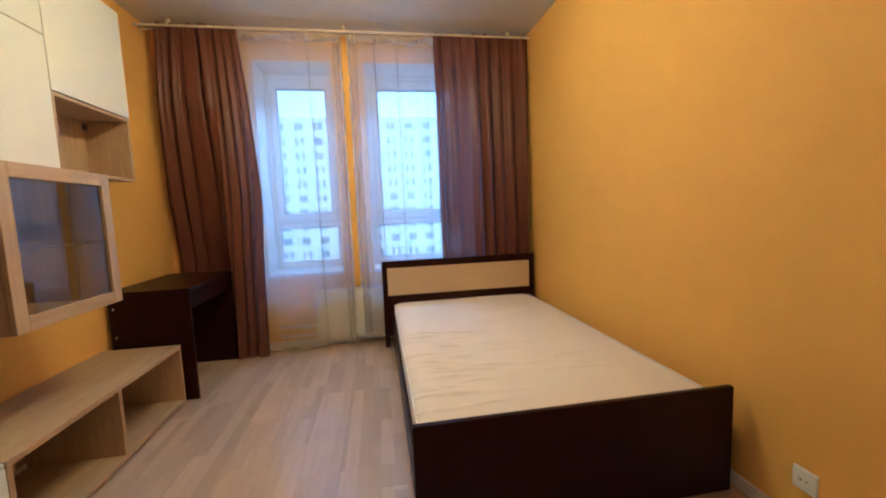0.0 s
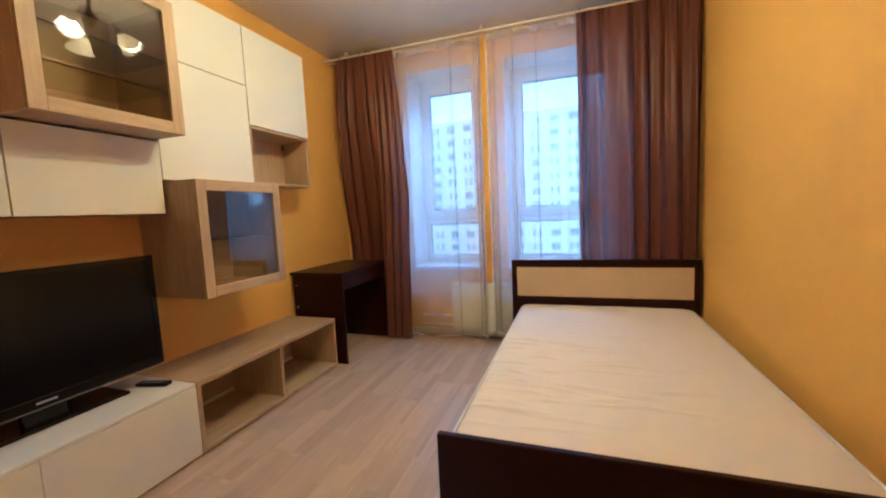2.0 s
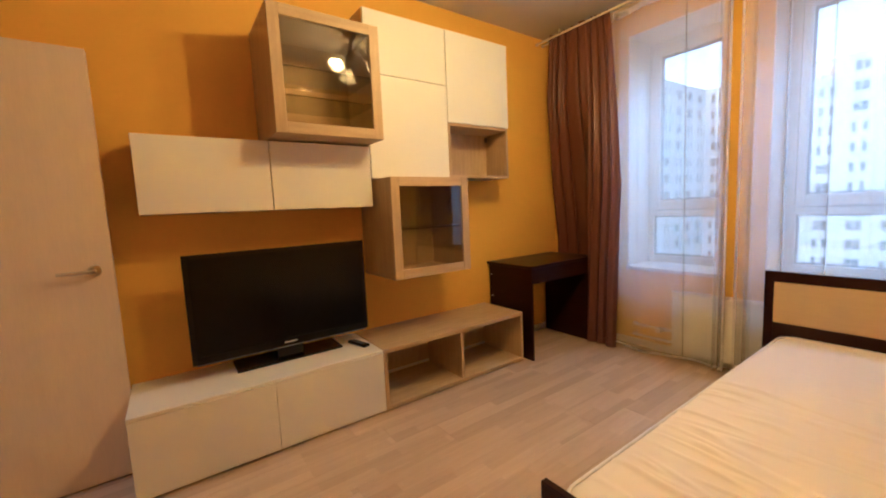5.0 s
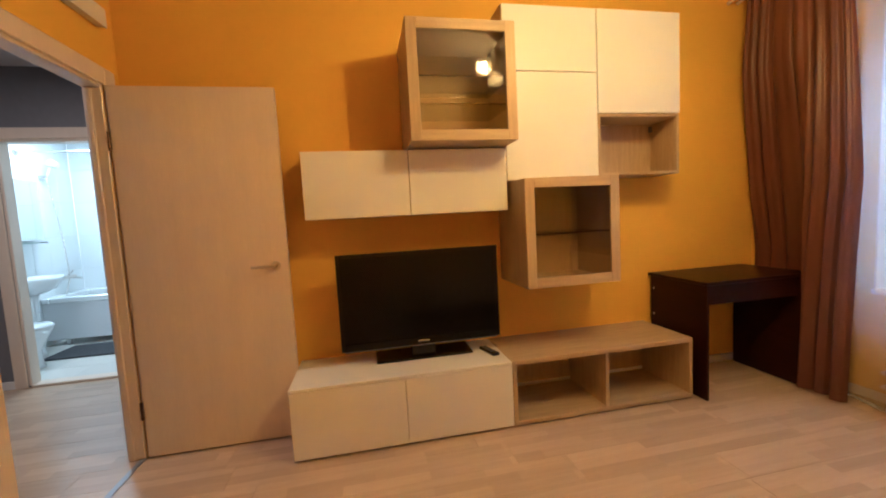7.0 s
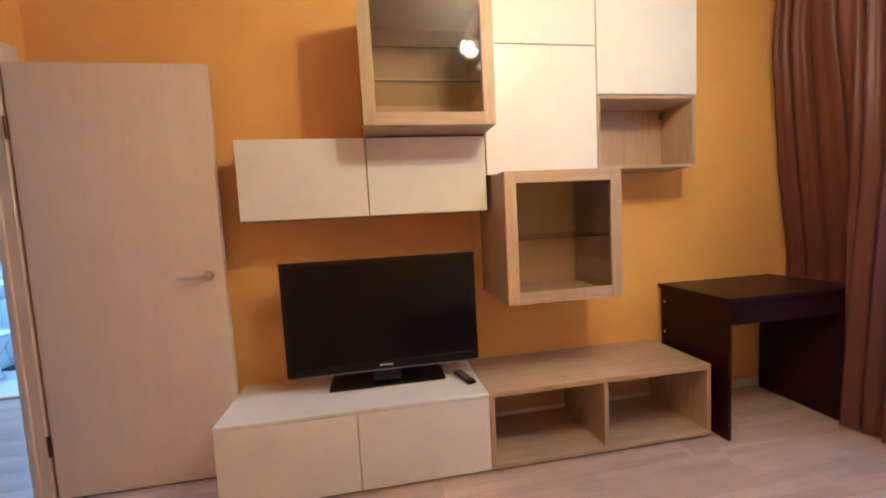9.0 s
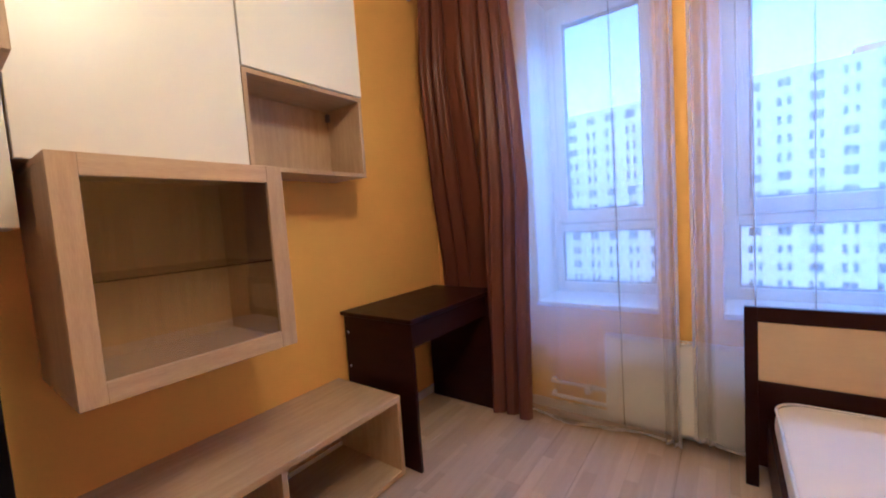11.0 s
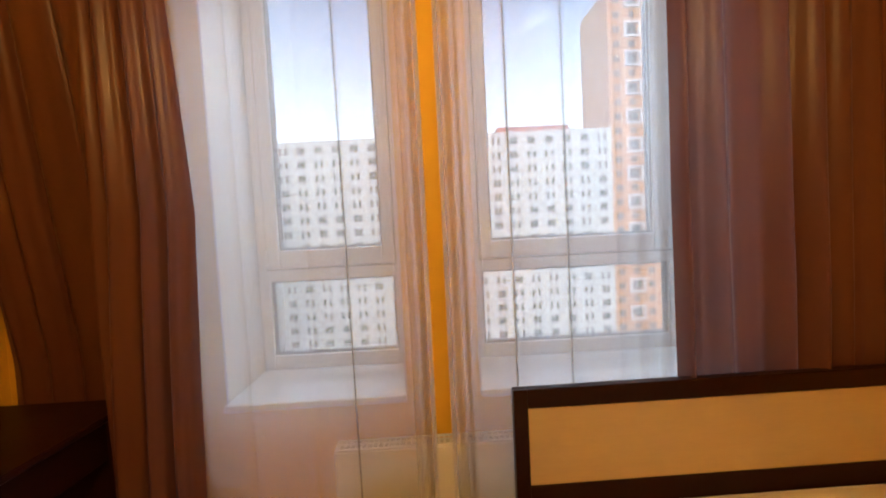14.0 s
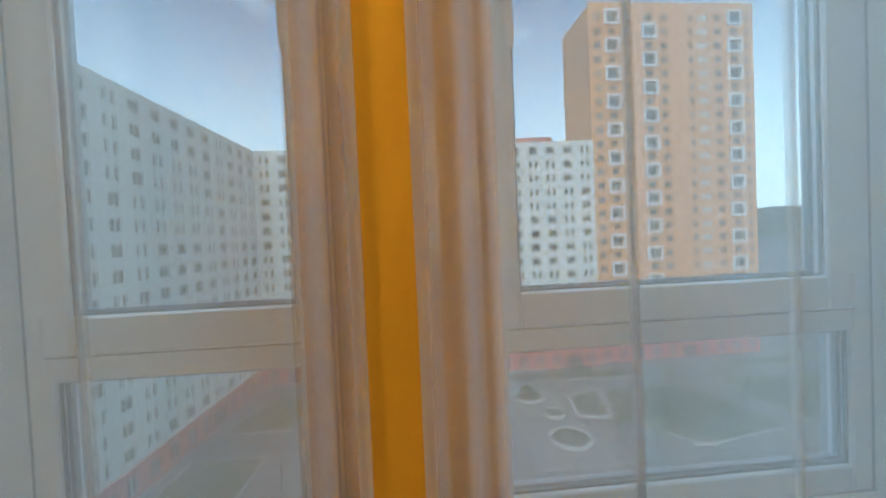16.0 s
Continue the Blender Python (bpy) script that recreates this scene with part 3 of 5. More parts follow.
def mattress_block(x0, x1, y0, y1, z0, z1, r, lip, nx=130, ny=340):
    """A padded slab with rounded corners, a slightly slumped top and cloth creases."""
    bm = bmesh.new()
    rng = random.Random(4)
    crease = []
    for _ in range(60):
        crease.append((rng.uniform(x0 + 0.08, x1 - 0.25), rng.uniform(y0 + 0.3, y1 - 0.45), rng.uniform(0.05, 0.24), rng.uniform(0.010, 0.022), rng.uniform(-0.25, 0.25), rng.uniform(-0.005, 0.007)))
    # the cover is gathered into short folds along the open side
    for _ in range(46):
        crease.append((x0 + 0.05 + 0.62 * rng.random() ** 1.6, rng.uniform(y0 + 0.12, y0 + 1.15), rng.uniform(0.05, 0.17), rng.uniform(0.008, 0.014), rng.uniform(-0.22, 0.12), rng.uniform(0.003, 0.008)))
    cx, cy = (x0 + x1) / 2, (y0 + y1) / 2
    hx, hy = (x1 - x0) / 2, (y1 - y0) / 2

    def edge(u, v, grow):
        # a rounded rectangle, from the unit square
        x, y = u * hx, v * hy
        qx, qy = max(abs(x) - (hx - r), 0), max(abs(y) - (hy - r), 0)
        if qx > 0 and qy > 0:
            d = math.hypot(qx, qy)
            m = max(qx, qy)
            x = math.copysign(hx - r + qx * m / d, x)
            y = math.copysign(hy - r + qy * m / d, y)
        return cx + x * grow, cy + y * grow
    top = []
    for j in range(ny + 1):
        row = []
        for i in range(nx + 1):
            u, v = 2 * i / nx - 1, 2 * j / ny - 1
            x, y = edge(u, v, 1.0)
            rim = min((1 - abs(u)) * hx, (1 - abs(v)) * hy)
            z = z1 - lip * math.exp(-rim / 0.022)
            z += 0.006 * math.sin(4 * x + 1) * math.sin(3 * y)
            for (a, b, ln, wd, sl, hgt) in crease:
                dx, dyy = x - a, y - b - sl * (x - a)
                if abs(dx) < 2.5 * ln and abs(dyy) < 3 * wd:
                    z += hgt * math.exp(-(dx / ln) ** 2 - (dyy / wd) ** 2)
            row.append(bm.verts.new((x, y, z)))
        top.append(row)
    for j in range(ny):
        for i in range(nx):
            bm.faces.new((top[j][i], top[j][i + 1], top[j + 1][i + 1], top[j + 1][i]))
    rim = [top[0][i] for i in range(nx)] + [top[j][nx] for j in range(ny)] + [top[ny][i] for i in range(nx, 0, -1)] + [top[j][0] for j in range(ny, 0, -1)]
    last = rim
    steps = 7
    for s in range(1, steps + 1):
        f = s / steps
        zz = z1 - lip - (z1 - lip - z0) * f
        out = 1 + 0.010 * math.sin(math.pi * f)
        ring = [bm.verts.new((cx + (v.co.x - cx) * out, cy + (v.co.y - cy) * (1 + (out - 1) * 0.6), zz)) for v in rim]
        for k in range(len(rim)):
            bm.faces.new((last[k], last[(k + 1) % len(rim)], ring[(k + 1) % len(rim)], ring[k]))
        last = ring
    bm.faces.new(last)
    return bm


def ring_tube(x0, x1, y0, y1, z, r, tube, n=10):
    """A piping cord round a rounded rectangle."""
    pts = []
    for cx, cy, a0 in ((x1 - r, y1 - r, 0), (x0 + r, y1 - r, 90), (x0 + r, y0 + r, 180), (x1 - r, y0 + r, 270)):
        for k in range(n + 1):
            a = radians(a0 + 90 * k / n)
            pts.append(Vector((cx + r * math.cos(a), cy + r * math.sin(a), z)))
    bm = bmesh.new()
    rings = []
    m = len(pts)
    for k, p in enumerate(pts):
        d = (pts[(k + 1) % m] - pts[k - 1]).normalized()
        side = d.cross(Vector((0, 0, 1)))
        rings.append([bm.verts.new(p + tube * (side * math.cos(a) + Vector((0, 0, 1)) * math.sin(a))) for a in (0, 1.257, 2.513, 3.770, 5.027)])
    for k in range(m):
        a, b = rings[k], rings[(k + 1) % m]
        for q in range(5):
            bm.faces.new((a[q], a[(q + 1) % 5], b[(q + 1) % 5], b[q]))
    return bm


MX0, MX1, MY0, MY1 = 0.110, 1.372, 1.385, 3.488
mattress = thing("mattress", (0.75, 2.43, 0.262), "bare white mattress with a creased cloth cover on the bed", "mattress")
part("cover", mattress_block(MX0, MX1, MY0, MY1, 0.264, 0.416, 0.09, 0.018), FABRIC, mattress, smooth=True)
for z in (0.401, 0.277):
    part("piping", ring_tube(MX0 - 0.001, MX1 + 0.001, MY0, MY1, z, 0.085, 0.006), PIPING, mattress, "stitched grey-white piping", smooth=True)

# ---- wall cabinets ----
FX = -1.326   # fronts of the deep units
NX = -1.526   # fronts of the shallow units


def door_cabinet(y0, y1, z0, z1, front, doors, label):
    c = thing("wall_cabinet", (X0, (y0 + y1) / 2, z0), label, "cabinet", "wall cabinets")
    part("body", box(X0, front - 0.020, y0, y1, z0, z1, 0.001), OAK_Z, c, "grey oak carcass")
    for a, b, p, q in doors:
        part("door", box(front - 0.018, front, a + 0.0016, b - 0.0016, p + 0.0016, q - 0.0016, 0.0022, 2), LACQUER, c, "plain white lacquered door")
    return c


door_cabinet(0.430, 1.030, 1.289, 1.671, NX, ((0.430, 1.030, 1.289, 1.671),), "low white wall cabinet above the television")
door_cabinet(1.032, 1.636, 1.289, 1.671, NX, ((1.032, 1.636, 1.289, 1.671),), "low white wall cabinet above the television")
door_cabinet(1.639, 2.266, 1.470, 2.129, NX, ((1.639, 2.266, 1.470, 2.129),), "tall white wall cabinet")
door_cabinet(1.639, 2.266, 2.131, 2.520, NX, ((1.639, 2.266, 2.131, 2.520),), "white wall cabinet near the ceiling")
door_cabinet(2.270, 2.878, 1.876, 2.522, NX, ((2.270, 2.878, 1.878, 2.522),), "white wall cabinet above the open shelf")

niche = thing("open_wall_shelf", (X0, 2.574, 1.480), "empty open wall shelf in pale grey oak", "shelf")
y0, y1, z0, z1, t = 2.270, 2.872, 1.480, 1.874, 0.018
part("bottom", box(X0, NX - 0.004, y0, y1, z0, z0 + t, 0.0012), OAK_Y, niche)
part("top", box(X0, NX - 0.004, y0, y1, z1 - t, z1, 0.0012), OAK_Y, niche)
part("side", box(X0, NX - 0.004, y0, y0 + t, z0 + t, z1 - t, 0.0012), OAK_Z, niche)
part("side", box(X0, NX - 0.004, y1 - t, y1, z0 + t, z1 - t, 0.0012), OAK_Z, niche)
part("back", box(X0 + 0.002, X0 + 0.008, y0 + t, y1 - t, z0 + t, z1 - t), OAK_Z, niche)
for y in (y0 + t, y1 - t - 0.02):
    part("hanger", box(X0 + 0.010, X0 + 0.03, y, y + 0.02, z1 - t - 0.055, z1 - t - 0.015, 0.002), GREYP, niche, "grey hanging fitting")


def glass_cabinet(y0, y1, z0, z1, shelves, label):
    c = thing("glass_cabinet", (X0, (y0 + y1) / 2, z0), label, "cabinet", "glass-fronted cabinets")
    t, f = 0.018, FX - 0.022
    part("bottom", box(X0, f, y0, y1, z0, z0 + t, 0.001), OAK_Y, c)
    part("top", box(X0, f, y0, y1, z1 - t, z1, 0.001), OAK_Y, c)
    part("side", box(X0, f, y0, y0 + t, z0 + t, z1 - t, 0.001), OAK_Z, c)
    part("side", box(X0, f, y1 - t, y1, z0 + t, z1 - t, 0.001), OAK_Z, c)
    part("back", box(X0 + 0.002, X0 + 0.008, y0 + t, y1 - t, z0 + t, z1 - t), OAK_Z, c)
    for z in shelves:
        s = part("glass_shelf", box(X0 + 0.03, f - 0.03, y0 + t + 0.002, y1 - t - 0.002, z, z + 0.006, 0.001), CLEAR, c, "clear glass shelf")
        s.visible_shadow = False
    w = 0.058
    d = part("door", box(f + 0.002, FX, y0, y0 + w, z0, z1, 0.0016), OAK_Z, c, "oak framed glass door")
    part("door_stile", box(f + 0.002, FX, y1 - w, y1, z0, z1, 0.0016), OAK_Z, d)
    for p, q in ((z0, z0 + w), (z1 - w, z1)):
        part("door_rail", box(f + 0.002, FX, y0 + w, y1 - w, p, q, 0.0016), OAK_Y, d)
    g = part("pane", box(f + 0.007, f + 0.011, y0 + w - 0.004, y1 - w + 0.004, z0 + w - 0.004, z1 - w + 0.004), SMOKED, d, "brown-tinted glass pane")
    g.visible_shadow = False
    return c


glass_cabinet(1.032, 1.638, 1.680, 2.320, (1.885, 2.035), "upper glass-fronted oak wall cabinet with glass shelves")
glass_cabinet(1.664, 2.268, 0.821, 1.464, (1.130,), "lower glass-fronted oak wall cabinet, empty, with one glass shelf")

# ---- low units ----
tv_unit = thing("tv_unit", (X0, 0.92, 0), "low white lacquered television unit with two drawers", "tv stand")
part("body", box(X0, FX - 0.022, 0.306, 1.543, 0.012, 0.386, 0.001), LACQUER, tv_unit)
part("top", box(X0, FX - 0.001, 0.303, 1.545, 0.388, 0.404, 0.002), LACQUER, tv_unit)
for a, b in ((0.304, 0.9165), (0.9195, 1.545)):
    part("drawer_front", box(FX - 0.019, FX, a, b, 0.014, 0.3855, 0.0022, 2), LACQUER, tv_unit)
for y in (0.36, 1.49):
    for x in (X0 + 0.05, FX - 0.08):
        part("foot", box(x, x + 0.03, y - 0.015, y + 0.015, 0.0, 0.012), GREYP, tv_unit)

bench = thing("open_low_shelf", (X0, 2.16, 0), "low open shelf unit in pale grey oak, two empty bays", "shelf")
part("top", box(X0, FX, 1.549, 2.781, 0.378, 0.406, 0.0015), OAK_Y, bench)
part("bottom", box(X0, FX, 1.549, 2.781, 0.012, 0.036, 0.0015), OAK_Y, bench)
for y in (1.549, 2.157, 2.757):
    part("upright", box(X0, FX - (0.001 if y != 2.157 else 0.006), y, y + 0.024, 0.036, 0.378, 0.0012), OAK_Z, bench)
part("back", box(X0 + 0.002, X0 + 0.008, 1.573, 2.757, 0.036, 0.378), OAK_Z, bench)
part("plinth", box(X0 + 0.02, FX - 0.02, 1.56, 2.77, 0.0, 0.012), GREYP, bench, "dark recessed plinth")

# ---- desk ----
desk = thing("desk", (-1.51, 3.21, 0), "small dark wenge writing desk beside the curtain", "desk")
DX, DY0, DY1 = -1.262, 2.828, 3.680
part("desktop", box(X0 + 0.004, DX, DY0 - 0.004, DY1 + 0.004, 0.748, 0.769, 0.003), WENGE, desk)
part("apron", box(DX - 0.040, DX - 0.024, DY0 + 0.018, 3.570, 0.618, 0.748, 0.001), WENGE, desk)
for a in (DY0, 3.570):
    leg = part("side_panel", box(X0 + 0.03, DX - 0.004, a, a + 0.018, 0.0, 0.748, 0.0015), WENGE, desk)
    for z in (0.66, 0.47):
        part("cap", lathe(((0.008, 0), (0.007, 0.0015), (0.003, 0.002)), (0, 0, 0), 12), CREAM, leg, "pale screw cap").matrix_basis = Matrix.Translation(Vector((X0 + 0.06, DY0 - 0.0006, z)) - BASE[desk.name]) @ pose(0, 0, 0, 90, 0, 0) @ Matrix.Translation(BASE[desk.name])

# ---- television ----
tv = thing("television", (-1.65, 1.07, 0.404), "black flat television, switched off, on a low stand", "television")


# the screen faces the room, its width along y
TVX, TVY, W2, Z0T, Z1T = -1.565, 1.066, 0.4935, 0.495, 1.076
ya, yb = TVY - W2, TVY + W2
part("case", add_box(box(TVX - 0.036, TVX - 0.004, ya + 0.004, yb - 0.004, Z0T + 0.004, Z1T - 0.004, 0.004, 2), TVX - 0.075, TVX - 0.034, TVY - 0.28, TVY + 0.28, 0.56, 0.90, 0.012, 2), BLACK, tv)
part("bezel", boxes((TVX - 0.006, TVX + 0.006, ya, ya + 0.028, Z0T, Z1T), (TVX - 0.006, TVX + 0.006, yb - 0.028, yb, Z0T, Z1T), (TVX - 0.006, TVX + 0.006, ya + 0.028, yb - 0.028, Z1T - 0.028, Z1T), (TVX - 0.006, TVX + 0.006, ya + 0.028, yb - 0.028, Z0T, Z0T + 0.045), bevel=0.002), BLACK, tv, "glossy black bezel")
part("screen", box(TVX - 0.005, TVX + 0.001, ya + 0.028, yb - 0.028, Z0T + 0.045, Z1T - 0.028), SCREEN, tv, "dark matt screen")
part("badge", box(TVX + 0.006, TVX + 0.0075, TVY - 0.035, TVY + 0.035, Z0T + 0.018, Z0T + 0.027, 0.001), SILVER, tv, "small silver badge")
part("trim_strip", box(TVX - 0.004, TVX + 0.008, ya + 0.02, yb - 0.02, Z0T - 0.006, Z0T, 0.001), GREYP, tv)
part("stand", add_box(box(-1.752, -1.545, 0.772, 1.372, 0.405, 0.420, 0.004, 2), TVX - 0.045, TVX - 0.012, TVY - 0.075, TVY + 0.075, 0.418, 0.56, 0.004), BLACK, tv, "glossy black rectangular stand")

remote = thing("remote_control", (-1.525, 1.47, 0.404), "black remote control lying on the white unit", "remote")
RM = Matrix.Translation((-1.525, 1.470, 0)) @ Matrix.Rotation(radians(15), 4, "Z")
part("body", turned(box(-0.085, 0.085, -0.024, 0.024, 0.405, 0.424, 0.006, 2), RM), BLACK, remote)
for i in range(6):
    for j in range(3):
        part("button", turned(box(-0.060 + i * 0.020, -0.050 + i * 0.020, -0.017 + j * 0.013, -0.009 + j * 0.013, 0.424, 0.4262), RM), GREYP, remote)

# ---- socket ----
sock = thing("wall_socket", (X1, 1.10, 0.215), "white single wall socket above the skirting", "socket")
part("plate", box(X1 - 0.010, X1, 1.060, 1.142, 0.174, 0.256, 0.004, 2), PLASTIC, sock)
part("well", turned(lathe(((0.021, 0), (0.023, 0.003), (0.019, 0.003), (0.018, 0.0005)), (0, 0, 0), 24), Matrix.Translation((X1 - 0.010, 1.101, 0.215)) @ pose(0, 0, 0, 0, -90, 0)), PLASTIC, sock, "round socket well")
for dy in (-0.0095, 0.0095):
    part("hole", turned(lathe(((0.0028, 0), (0.0028, 0.001)), (0, 0, 0), 10), Matrix.Translation((X1 - 0.0112, 1.101 + dy, 0.215)) @ pose(0, 0, 0, 0, -90, 0)), BLACK, sock)

# ---- chandelier ----
chand = thing("ceiling_lamp", (LAMP_X, LAMP_Y, H), "bronze ceiling lamp with three amber glass shades, lit", "lamp")
part("canopy", lathe(((0.070, -0.0005), (0.070, -0.012), (0.055, -0.030), (0.014, -0.036), (0.014, -0.13), (0.034, -0.15), (0.038, -0.175), (0.022, -0.20), (0.012, -0.225), (0.004, -0.24)), (LAMP_X, LAMP_Y, H), 24), BRONZE, chand, smooth=True)
for bx, by, bz in BULBS:
    ux, uy = (bx - LAMP_X) / LAMP_R, (by - LAMP_Y) / LAMP_R
    arm = bmesh.new()
    prev = Vector((LAMP_X, LAMP_Y, H - 0.185))
    for k in range(1, 13):
        f = k / 12
        # each arm rises from the hub in a bow, then dips to its shade
        cur = Vector((LAMP_X + ux * (LAMP_R - 0.055) * f, LAMP_Y + uy * (LAMP_R - 0.055) * f, H - 0.185 + 0.075 * math.sin(math.pi * f) - 0.030 * f))
        add_rod(arm, prev, cur, 0.0065, n=8)
        prev = cur
    a = part("arm", arm, BRONZE, chand, "curved bronze arm", smooth=True)
    tip = Matrix.Translation((bx, by, bz)) @ Matrix.Rotation(math.atan2(uy, ux), 4, "Z") @ Matrix.Rotation(radians(-38), 4, "Y")
    part("socket_cup", turned(lathe(((0.010, 0.105), (0.021, 0.095), (0.024, 0.055), (0.019, 0.050)), (0, 0, 0), 16), tip), BRONZE, a, smooth=True)
    rim = bmesh.new()
    rings = []
    for r, h in ((0.022, 0.062), (0.036, 0.050), (0.050, 0.020), (0.058, -0.020), (0.072, -0.052)):
        flare = 0.10 * max(0.0, (0.02 - h) / 0.072)
        rings.append([rim.verts.new((r * (1 + flare * math.cos(6 * q * math.pi / 18)) * math.cos(q * math.pi / 18), r * (1 + flare * math.cos(6 * q * math.pi / 18)) * math.sin(q * math.pi / 18), h + 0.08 * flare * math.cos(6 * q * math.pi / 18))) for q in range(36)])
    for lo, hi in zip(rings, rings[1:]):
        for q in range(36):
            rim.faces.new((lo[q], lo[(q + 1) % 36], hi[(q + 1) % 36], hi[q]))
    sh = part("shade", turned(rim, tip), SHADE, a, "amber glass shade with a scalloped rim", smooth=True)
    thick = sh.modifiers.new("thickness", "SOLIDIFY")
    thick.thickness = 0.0025
    sh.visible_shadow = False
    bb = part("bulb", turned(lathe(((0.010, 0.05), (0.016, 0.03), (0.021, 0.0), (0.017, -0.022), (0.005, -0.034)), (0, 0, 0), 16), tip), BULB, sh, "glowing bulb", smooth=True)
    bb.visible_shadow = False

# ---- hall and bathroom behind the doorway ----
HX, HY0, HY1, HH = -3.12, -2.40, Y0 - 0.085, 2.68
BX, BY0, BY1, BH = -5.20, -2.95, -1.25, 2.56
setting("wall_hall_south", box(HX - 0.10, 0.60, HY0 - 0.12, HY0, 0, HH), HALLWALL, "grey papered hall wall", "wall")
setting("wall_hall_west", boxes((HX - 0.10, HX, HY0, -2.165, 0, HH), (HX - 0.10, HX, -1.455, HY1, 0, HH), (HX - 0.10, HX, -2.165, -1.455, 2.10, HH)), HALLWALL, "grey papered hall wall with the bathroom doorway", "wall")
setting("wall_hall_north", box(HX - 0.10, X0 - 0.15, HY1, HY1 + 0.10, 0, HH), HALLWALL, "grey papered hall wall", "wall")
setting("wall_hall_back", boxes((X0 - 0.15, DOOR_X0, HY1 - 0.006, HY1 - 0.002, 0, HH), (DOOR_X1, 0.6, HY1 - 0.006, HY1 - 0.002, 0, HH), (DOOR_X0, DOOR_X1, HY1 - 0.006, HY1 - 0.002, DOOR_Z + 0.001, HH)), HALLWALL, "grey papered hall wall", "wall")
setting("wall_hall_east", box(0.60, 0.70, HY0, HY1, 0, HH), HALLWALL, "grey papered hall wall", "wall")
setting("ceiling_hall", box(HX - 0.10, 0.70, HY0 - 0.12, HY1, HH, HH + 0.1), CEIL, "pale hall ceiling", "ceiling")
setting("ceiling_bathroom", box(BX - 0.1, HX - 0.10, BY0 - 0.1, BY1 + 0.1, BH, BH + 0.1), WHITE, "white bathroom ceiling", "ceiling")
setting("baseboard_hall", boxes((HX, -2.80, HY0, HY0 + 0.014, 0, 0.07), (HX, HX + 0.014, HY0 + 0.014, -2.25, 0, 0.07), bevel=0.003), WHITE, "white skirting board in the hall", "baseboard")


def casing(name, rows, label):
    setting(name, boxes(*rows, bevel=0.005), CREAM, label, "trim")


# casings and linings of the two doorways
casing("trim_doorway", ((DOOR_X0 - 0.085, DOOR_X0 + 0.006, Y0, Y0 + 0.014, 0, DOOR_Z + 0.085), (DOOR_X1 - 0.006, DOOR_X1 + 0.085, Y0, Y0 + 0.014, 0, DOOR_Z + 0.085), (DOOR_X0 + 0.006, DOOR_X1 - 0.006, Y0, Y0 + 0.014, DOOR_Z - 0.006, DOOR_Z + 0.085)), "cream laminate door casing")
casing("trim_door_lining", ((DOOR_X0, DOOR_X0 + 0.022, Y0 - 0.090, Y0 - 0.001, 0, DOOR_Z), (DOOR_X1 - 0.022, DOOR_X1, Y0 - 0.090, Y0 - 0.001, 0, DOOR_Z), (DOOR_X0 + 0.022, DOOR_X1 - 0.022, Y0 - 0.090, Y0 - 0.001, DOOR_Z - 0.022, DOOR_Z), (DOOR_X0 + 0.022, DOOR_X0 + 0.034, Y0 - 0.075, Y0 - 0.045, 0, DOOR_Z - 0.022)), "cream laminate door lining with a stop")
casing("trim_bathroom_doorway", ((HX, HX + 0.014, -2.255, -2.160, 0, 2.19), (HX, HX + 0.014, -1.460, -1.365, 0, 2.19), (HX, HX + 0.014, -2.160, -1.460, 2.095, 2.19)), "cream laminate casing of the bathroom door")
casing("trim_bathroom_lining", ((HX - 0.105, HX - 0.001, -2.165, -2.140, 0.012, 2.10), (HX - 0.105, HX - 0.001, -1.480, -1.455, 0.012, 2.10), (HX - 0.105, HX - 0.001, -2.140, -1.480, 2.075, 2.10), (HX - 0.105, HX + 0.012, -2.140, -1.480, 0, 0.022)), "cream laminate lining and threshold of the bathroom door")
setting("trim_threshold", box(DOOR_X0 + 0.022, DOOR_X1 - 0.022, Y0 - 0.03, Y0 + 0.004, 0.0, 0.005, 0.002), ALU, "metal threshold strip between the floors", "trim")


def lever(parent, place, along, out, label):
    """A lever handle on a round rose: along, the way the lever points; out, away from the leaf."""
    p, a, o = Vector(place), Vector(along), Vector(out)
    bm = bmesh.new()
    add_rod(bm, p, p + o * 0.009, 0.026, n=24)
    add_rod(bm, p + o * 0.008, p + o * 0.052, 0.009)
    add_rod(bm, p + o * 0.048 - a * 0.010, p + o * 0.048 + a * 0.070, 0.0085)
    add_rod(bm, p + o * 0.048 + a * 0.066, p + o * 0.040 + a * 0.125, 0.0085, 0.007)
    return part("door_handle", bm, CHROME, parent, label)


door = thing("door_1", (-1.64, -0.51, 0), "plain cream laminate door standing open against the wall", "door", "", "structure")
part("leaf", box(-1.660, -1.620, -0.520, 0.306, 0.008, 2.046, 0.002), CREAM, door)
lever(door, (-1.620, 0.238, 1.040), (0, -1, 0), (1, 0, 0), "brushed metal lever handle")
part("latch_plate", box(-1.652, -1.628, 0.306, 0.3085, 0.95, 1.11), CHROME, door, "metal latch plate")
for z in (0.28, 1.76):
    part("hinge", rod((-1.614, -0.527, z - 0.05), (-1.614, -0.527, z + 0.05), 0.007, n=12), BRONZE, door, "dark hinge")
door2 = thing("door_2", (-2.40, HY0, 0), "plain white closed door in the hall", "door", "", "structure")
part("leaf", box(-2.80, -2.02, HY0 + 0.002, HY0 + 0.030, 0.01, 2.04, 0.002), WHITE, door2)
lever(door2, (-2.745, HY0 + 0.030, 0.97), (-1, 0, 0), (0, 1, 0), "brushed metal lever handle")

